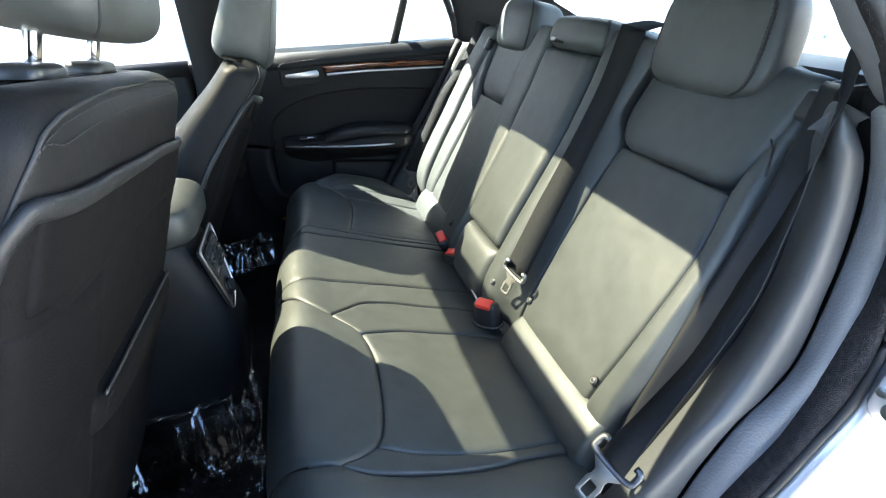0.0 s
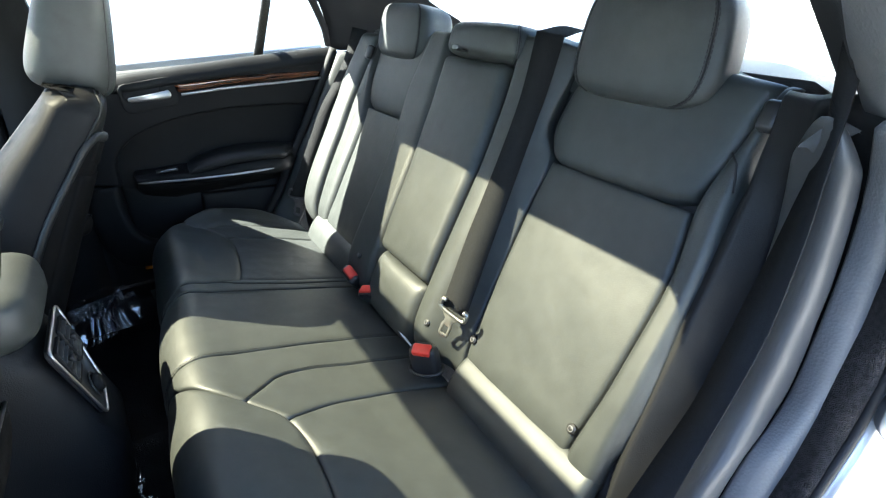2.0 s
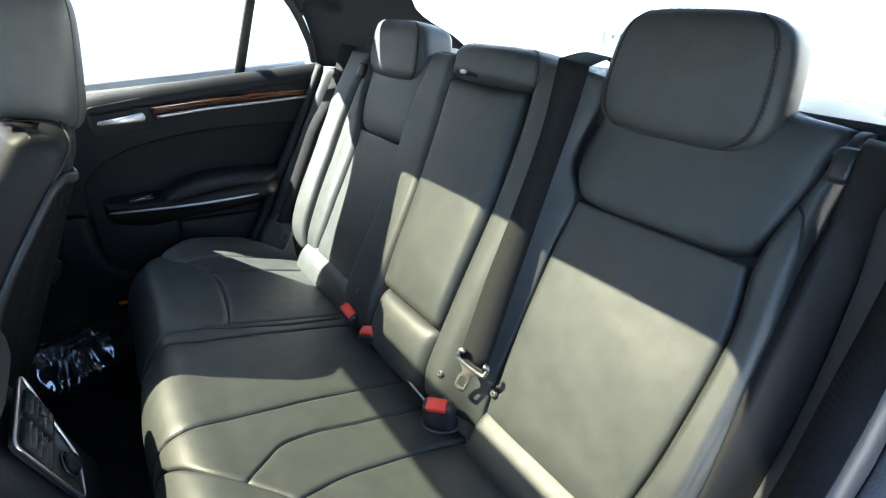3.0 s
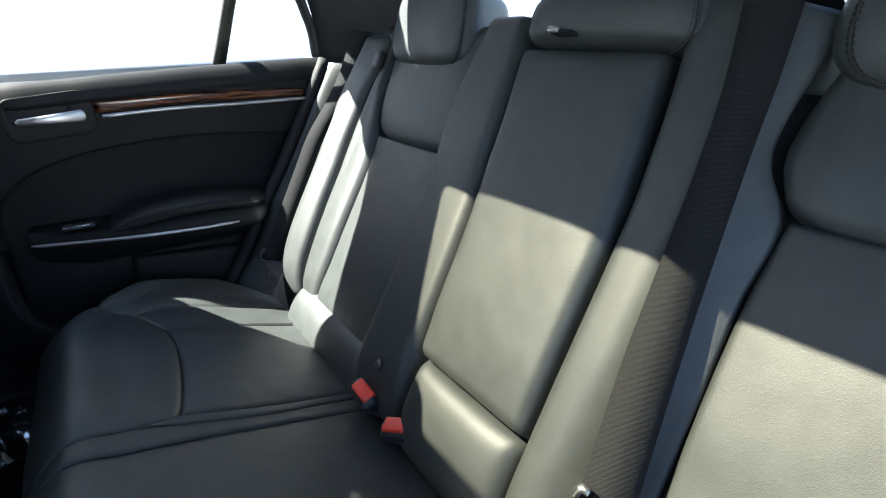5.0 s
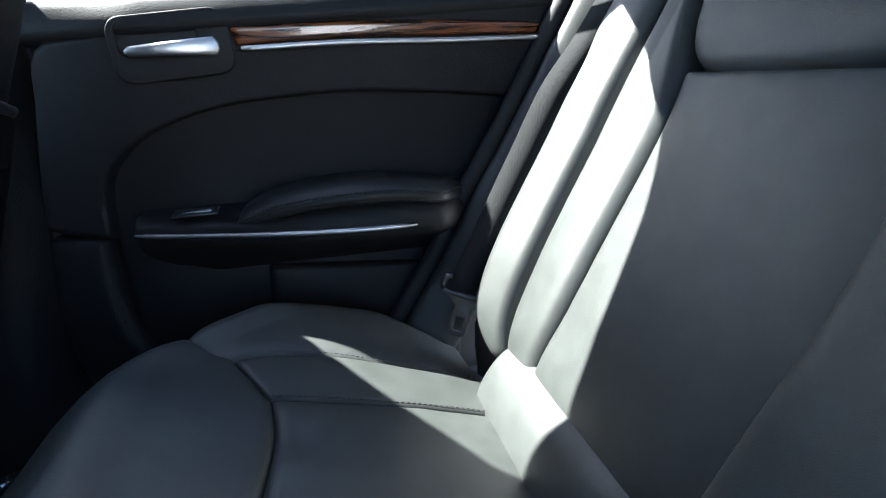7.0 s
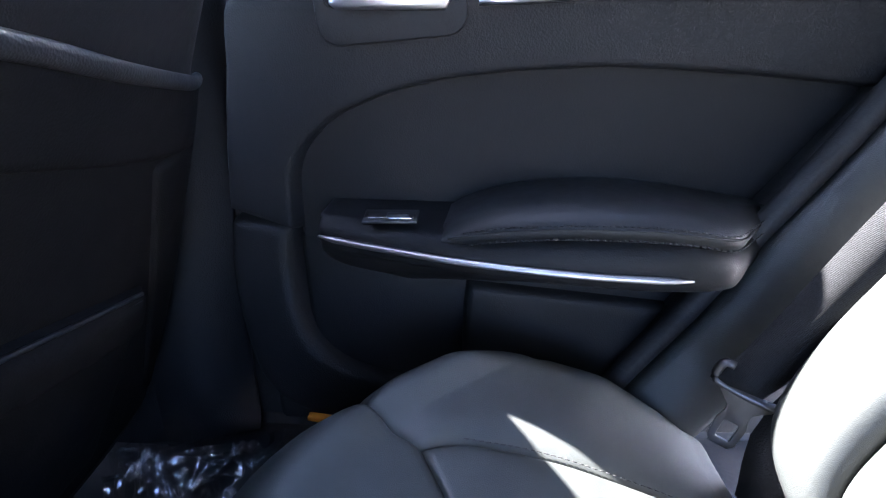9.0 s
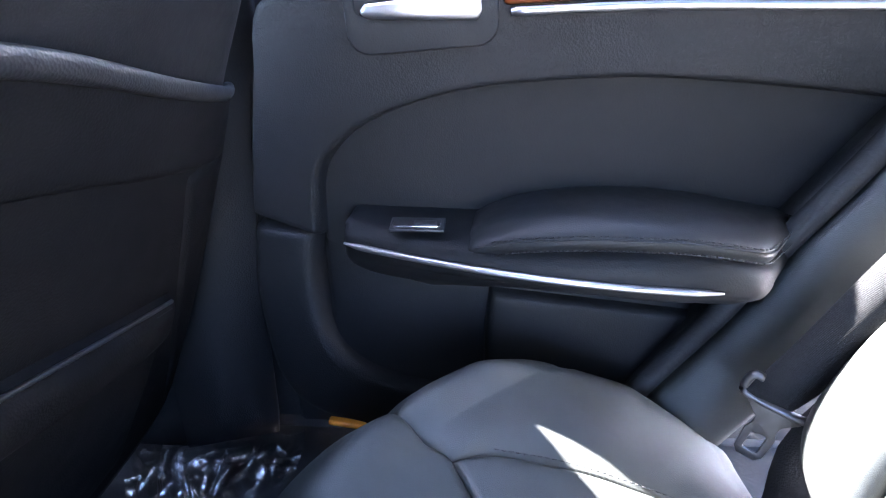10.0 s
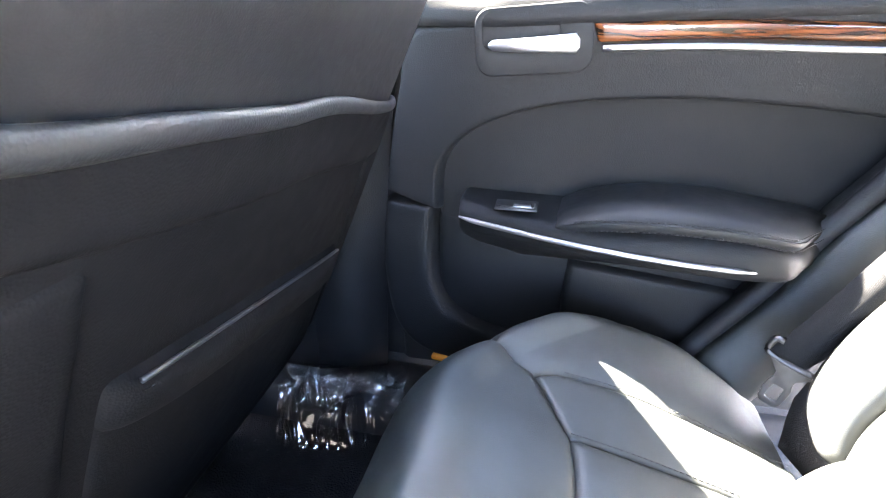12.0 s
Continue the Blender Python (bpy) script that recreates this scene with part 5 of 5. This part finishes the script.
        part("rail_foot", block((0.05, 0.04, 0.05), Matrix.Translation((-0.1, s * 0.2, -0.185)), 0.006), STEEL, seat)
    return seat


seat_a = front_seat("black leather driver seat with chrome headrest posts and rear pocket", 0.712, 0.028, lambda y: 0.622 - 0.075 * y - 0.1 * y * y, lambda y: 0.55 - 0.08 * y - 0.1 * y * y, lambda y: 0.412 - 0.06 * y, (-0.2, 0.17), head_y=-0.01, wide=0.22, slope=-0.1)
seat_a.matrix_world = pose(-0.765, -0.405, 0.42, 0, 19, 0)
seat_b = front_seat("black leather passenger seat with rear map pocket", 0.684, -0.03, lambda y: 0.567 - 0.19 * y - 0.14 * y * y, lambda y: 0.503 - 0.24 * y, lambda y: 0.389 - 0.33 * y, (-0.155, 0.265), 0.42, 0.001, -0.05, -0.03, 0.225, (-0.17, 0.225))
seat_b.matrix_world = pose(-0.75, 0.43, 0.42, 0, 27, 0)


# ---- centre console ----
console = thing("center_console", "black console end with rear air vents in a bright frame", "car console")
part("console_body", pillow((0.5, 0.2, 0.5), 0.28, 0.3, 40, 30, Matrix.Translation((-0.800, -0.015, 0.535)), lambda v: Vector((v.x - 0.25 * max(0.0, v.z) + 0.12 * min(0.0, v.z), v.y * (1 - 0.1 * v.z), v.z))), PLASTIC, console)
part("console_lid", pillow((0.32, 0.215, 0.105), 0.34, 0.6, 40, 16, Matrix.Translation((-0.745, -0.008, 0.79))), LEATHER, console, "padded leather console lid")
cm = Matrix(((0, -0.2, 0.98, -0.574), (1, 0, 0, -0.03), (0, 0.98, 0.2, 0.672), (0, 0, 0, 1)))


def vent_outline(scale=1.0):
    """The rear vent panel: wide above, narrow below, with round corners."""
    corner = [(-0.082, 0.072), (0.070, 0.072), (0.024, -0.066), (-0.052, -0.078)]
    out = []
    for i, p in enumerate(corner):
        p = Vector(p)
        a, b = Vector(corner[i - 1]), Vector(corner[(i + 1) % 4])
        a, b = p + (a - p).normalized() * 0.016, p + (b - p).normalized() * 0.016
        for k in range(7):
            t = k / 6
            q = (1 - t) ** 2 * a + 2 * t * (1 - t) * p + t * t * b
            out.append((q.x * scale, q.y * scale))
    return out


part("vent_frame", tube([cm @ Vector((x, y, 0.002)) for x, y in vent_outline()], 0.0023, 8, True), SATIN, console, "satin chrome vent frame")
part("vent_face", prism(vent_outline(0.985), 0.006, cm @ Matrix.Translation((0, 0, -0.006)), 0.001), SMOOTH, console)
for cx, w in ((-0.041, 0.054), (0.023, 0.054)):
    vent = part("vent", prism(round_rect(w, 0.062, 0.006), 0.006, cm @ Matrix.Translation((cx, 0.03, 0.0)), 0.001, [round_rect(w - 0.006, 0.054, 0.004)]), PLASTIC, console)
    for k in range(5):
        part("slat", block((w - 0.006, 0.003, 0.012), cm @ Matrix.Translation((cx, 0.009 + 0.0105 * k, 0.002)) @ Matrix.Rotation(radians(25), 4, "X"), 0.001), SMOOTH, vent)
    part("vent_slider", block((0.012, 0.012, 0.008), cm @ Matrix.Translation((cx, 0.03, 0.008)), 0.002), SMOOTH, vent)
b = bmesh.new()
bmesh.ops.create_cone(b, cap_ends=True, segments=24, radius1=0.016, radius2=0.014, depth=0.012, matrix=cm @ Matrix.Translation((-0.012, -0.042, 0.006)))
bmesh.ops.bevel(b, geom=[e for e in b.edges if any(len(f.verts) > 4 for f in e.link_faces)], offset=0.002, segments=2, affect="EDGES")
cap = part("socket_cap", b, PLASTIC, console)
part("socket_ring", tube([cm @ Vector((-0.012 + 0.019 * math.cos(a / 12 * math.pi), -0.042 + 0.019 * math.sin(a / 12 * math.pi), 0.002)) for a in range(24)], 0.0016, 6, True), SMOOTH, cap)

# ---- dashboard and windscreen, closing the front ----
solid("dashboard", pillow((0.5, 1.5, 0.4), 0.3, 0.5, 40, 20, Matrix.Translation((-1.62, 0, 0.80))), PLASTIC, "black padded dashboard across the front", "dashboard", kind="structure")
windscreen = thing("windscreen", "sloping front windscreen glass", "window", kind="structure")
g = part("pane", sheet([(-1.34, -0.56, 1.37), (-1.9, -0.66, 0.98)], [(-1.34, 0.56, 1.37), (-1.9, 0.66, 0.98)], 0.005, 6), GLASS, windscreen)
g.visible_shadow = False
for s in (-1, 1):
    solid("pillar_a", tube(along([(-1.95, s * 0.76, 0.93), (-1.6, s * 0.69, 1.2), (-1.3, s * 0.60, 1.35)], 12), 0.04, 8), PLASTIC, "black trimmed windscreen pillar", "pillar", kind="structure")
solid("firewall", block((0.05, 1.6, 0.75), Matrix.Translation((-1.85, 0, 0.6)), 0.0), CARPET, "dark front bulkhead under the dashboard", "wall", kind="structure")


# ---- seat belts ----
def web(name, a, b, parent, n=30):
    return part(name, sheet(a, b, 0.0016, n), WEBBING, parent)


def off_back(z, y, d):
    x, y, z = on_back(z, y)
    return Vector((x - 0.86 * d, y, z + 0.5 * d))


def tongue(m, parent, mat=STEEL, bar_mat=STEEL):
    """A belt tongue below its slot bar with upturned ends; local y points down the tongue."""
    t = part("tongue", prism([(-0.024, 0.0), (0.024, 0.0), (0.022, 0.008), (0.011, 0.019), (0.0105, 0.026), (0.0135, 0.034), (0.0125, 0.056), (0.008, 0.062), (-0.008, 0.062), (-0.0125, 0.056), (-0.0135, 0.034), (-0.0105, 0.026), (-0.011, 0.019), (-0.022, 0.008)], 0.0028, m, 0.0006, [round_rect(0.013, 0.02, 0.002, 3, 0, 0.044)]), mat, parent, "steel belt tongue")
    bar = tube([m @ Vector(p) for p in along([(-0.022, -0.020, 0.004), (-0.030, -0.019, 0.004), (-0.032, -0.008, 0.003), (-0.028, 0.001, 0.002), (0.0, 0.003, 0.002), (0.028, 0.001, 0.002), (0.032, -0.008, 0.003), (0.030, -0.019, 0.004), (0.022, -0.020, 0.004)], 40)], 0.0048, 10, squash=0.8)
    part("slot_bar", bar, bar_mat, t)
    return t


centre_belt = thing("seat_belt", "black centre seat belt hanging over the backrest with steel tongue", "seat belt", "rear seat belts")
LEFT = [(1.062, -0.142), (0.98, -0.156), (0.912, -0.164), (0.80, -0.173), (0.74, -0.180), (0.634, -0.196)]
RIGHT = [(1.066, -0.184), (0.99, -0.189), (0.93, -0.193), (0.82, -0.206), (0.755, -0.217), (0.632, -0.238)]
web("webbing", [off_back(z, y, 0.056) for z, y in LEFT], [off_back(z, y, 0.030) for z, y in RIGHT], centre_belt)
web("webbing", [(0.44, -0.112, 1.02), (0.36, -0.122, 1.068), (0.285, -0.135, 1.092), tuple(off_back(1.062, -0.142, 0.056))], [(0.44, -0.16, 1.02), (0.36, -0.17, 1.066), (0.29, -0.182, 1.086), tuple(off_back(1.066, -0.186, 0.030))], centre_belt)
tongue(frame_at(off_back(0.630, -0.217, 0.044), (-0.3, 0.25, -0.92), (-0.75, -0.4, 0.3)) @ Matrix.Scale(0.86, 4), centre_belt)

far_belt = thing("seat_belt", "black seat belt lying beside the far seat with steel tongue", "seat belt", "rear seat belts")
web("webbing", [(0.217, 0.69, 1.06), (0.182, 0.685, 0.985), (0.134, 0.678, 0.915), (0.084, 0.672, 0.854), (0.044, 0.670, 0.783), (0.008, 0.670, 0.716), (-0.021, 0.670, 0.66), (-0.054, 0.668, 0.606)], [(0.248, 0.655, 1.05), (0.205, 0.652, 0.985), (0.168, 0.650, 0.93), (0.125, 0.650, 0.87), (0.091, 0.650, 0.79), (0.045, 0.650, 0.705), (0.007, 0.652, 0.63), (-0.023, 0.655, 0.588)], far_belt, 50)
tongue(frame_at((-0.027, 0.660, 0.596), (-0.27, 0.0, -0.96), (-0.42, -0.9, 0.12)), far_belt, GUNMETAL, GUNMETAL)

near_belt = thing("seat_belt", "black seat belt slack between pillar and lower anchor of the seat", "seat belt", "rear seat belts")
NEAR_A = [(0.2, -0.61, 1.13), (0.163, -0.63, 1.09), (0.159, -0.635, 1.059), (0.163, -0.635, 1.02), (0.157, -0.635, 0.988), (0.143, -0.635, 0.956), (0.123, -0.635, 0.907), (0.097, -0.635, 0.856), (0.08, -0.635, 0.817), (0.048, -0.635, 0.75), (0.0, -0.632, 0.685), (-0.058, -0.63, 0.618)]
NEAR_B = [(0.185, -0.645, 1.12), (0.152, -0.655, 1.08), (0.144, -0.658, 1.053), (0.126, -0.664, 1.027), (0.112, -0.669, 0.998), (0.104, -0.672, 0.956), (0.093, -0.674, 0.912), (0.086, -0.674, 0.874), (0.075, -0.674, 0.837), (0.042, -0.674, 0.775), (-0.002, -0.672, 0.697), (-0.05, -0.668, 0.60)]
web("webbing", NEAR_A, NEAR_B, near_belt, 60)
end_a, end_b = Vector(NEAR_A[-1]), Vector(NEAR_B[-1])
down = (Vector(NEAR_A[-1]) - Vector(NEAR_A[-2])).normalized()
tongue(frame_at((end_a + end_b) / 2, down, (end_b - end_a).cross(down)), near_belt, STEEL, GUNMETAL)
for y, z in ((-0.548, 1.017), (0.575, 1.0)):
    hook = thing("belt_guide", "black plastic belt guide clipped to the seat shoulder", "belt guide", "belt guides")
    p = on_back(z, y)
    part("clip", block((0.018, 0.024, 0.038), Matrix.Translation((p[0] - 0.016, y, z)) @ Matrix.Rotation(radians(28), 4, "Y"), 0.007, segments=4), SMOOTH, hook)


def buckle(at, down, out, label):
    """A buckle head rising from an oval pocket, the red button let into its end."""
    b = thing("belt_buckle", label, "belt buckle", "rear belt buckles")
    m = frame_at(at, down, out)
    part("housing", pillow((0.054, 0.066, 0.030), 0.35, 0.5, 40, 20, m @ Matrix.Translation((0, 0.027, -0.002))), SMOOTH, b)
    part("release_button", block((0.036, 0.014, 0.022), m @ Matrix.Translation((0, -0.001, 0.003)) @ Matrix.Rotation(radians(-18), 4, "X"), 0.004, segments=3), RED, b, "red release button")
    part("slot", block((0.032, 0.004, 0.006), m @ Matrix.Translation((0, -0.0055, -0.009)), 0.001), RUBBER, b)
    part("pocket_ring", tube([m @ Vector((0.033 * math.cos(a), 0.045, 0.021 * math.sin(a))) for a in [math.pi * k / 16 for k in range(32)]], 0.0026, 8, True), SMOOTH, b)
    return b


buckle((-0.062, -0.188, 0.575), (0.12, 0.0, -1.0), (-0.75, -0.6, 0.15), "black belt buckle with red button in the seat crease")
buckle((-0.060, 0.176, 0.562), (0.62, 0.36, -0.7), (-0.42, -0.38, 0.82), "black belt buckle with red button in the seat crease")
buckle((-0.056, 0.085, 0.558), (0.7, 0.1, -0.7), (-0.5, 0.0, 0.7), "black belt buckle with red button lying in the seat crease")


# ---- protective film on the floor ----
def film(cx, cy, w, d, seed, turn, rise, label, bed=lambda y: 0.0):
    """A clear glossy sheet on the carpet, gathered into sharp ridges; rise(u, v) tells how high they stand."""
    ob = thing("floor_film", label, "plastic film", "floor films", at=(cx, cy, 0))

    def ridge(p, sharp):
        return max(0.0, 1 - abs(noise.noise(p)) * sharp) ** 2

    def crumple(w, d, n, base, s0):
        bm = bmesh.new()
        rows = []
        for i in range(n + 1):
            row = []
            for j in range(n + 1):
                u, v = i / n - 0.5, j / n - 0.5
                p = Vector((u * w * 9 + s0, v * d * 9, s0 * 0.7))
                p += 0.35 * Vector((noise.noise(p * 1.7), noise.noise(p * 1.7 + Vector((9, 0, 0))), 0))
                k = rise(u, v)
                h = k * (0.03 * ridge(p, 5.0) + 0.014 * ridge(p * 2.3, 4.0) + 0.005 * ridge(p * 5.1, 3.0) + 0.02 * (0.5 + noise.noise(p * 0.6)))
                x, y = w * u * math.cos(turn) - d * v * math.sin(turn), w * u * math.sin(turn) + d * v * math.cos(turn)
                row.append(bm.verts.new((x, y, base + h + bed(cy + y))))
            rows.append(row)
        for a, b in zip(rows, rows[1:]):
            for k in range(n):
                bm.faces.new((a[k], a[k + 1], b[k + 1], b[k]))
        return bm
    part("sheet", crumple(w, d, 110, 0.284, seed), FILM, ob)
    part("fold", crumple(w * 0.7, d * 0.55, 80, 0.292, seed + 5.3), FILM, ob)
    return ob


film(-0.72, -0.13, 0.36, 0.36, 3.1, 0.2, lambda u, v: 0.15 + 1.1 * max(0.0, max(abs(u), v) * 2 - 0.35), "crumpled clear plastic film over the footwell carpet", lambda y: 0.115 * ease((y + 0.22) / 0.09))
film(-0.645, 0.752, 0.22, 0.13, 8.4, 0.15, lambda u, v: 0.35 + 0.9 * max(0.0, 1 - 1.6 * abs(v)), "crumpled clear plastic film over the footwell carpet and sill", lambda y: 0.07 * ease((y - 0.68) / 0.05))
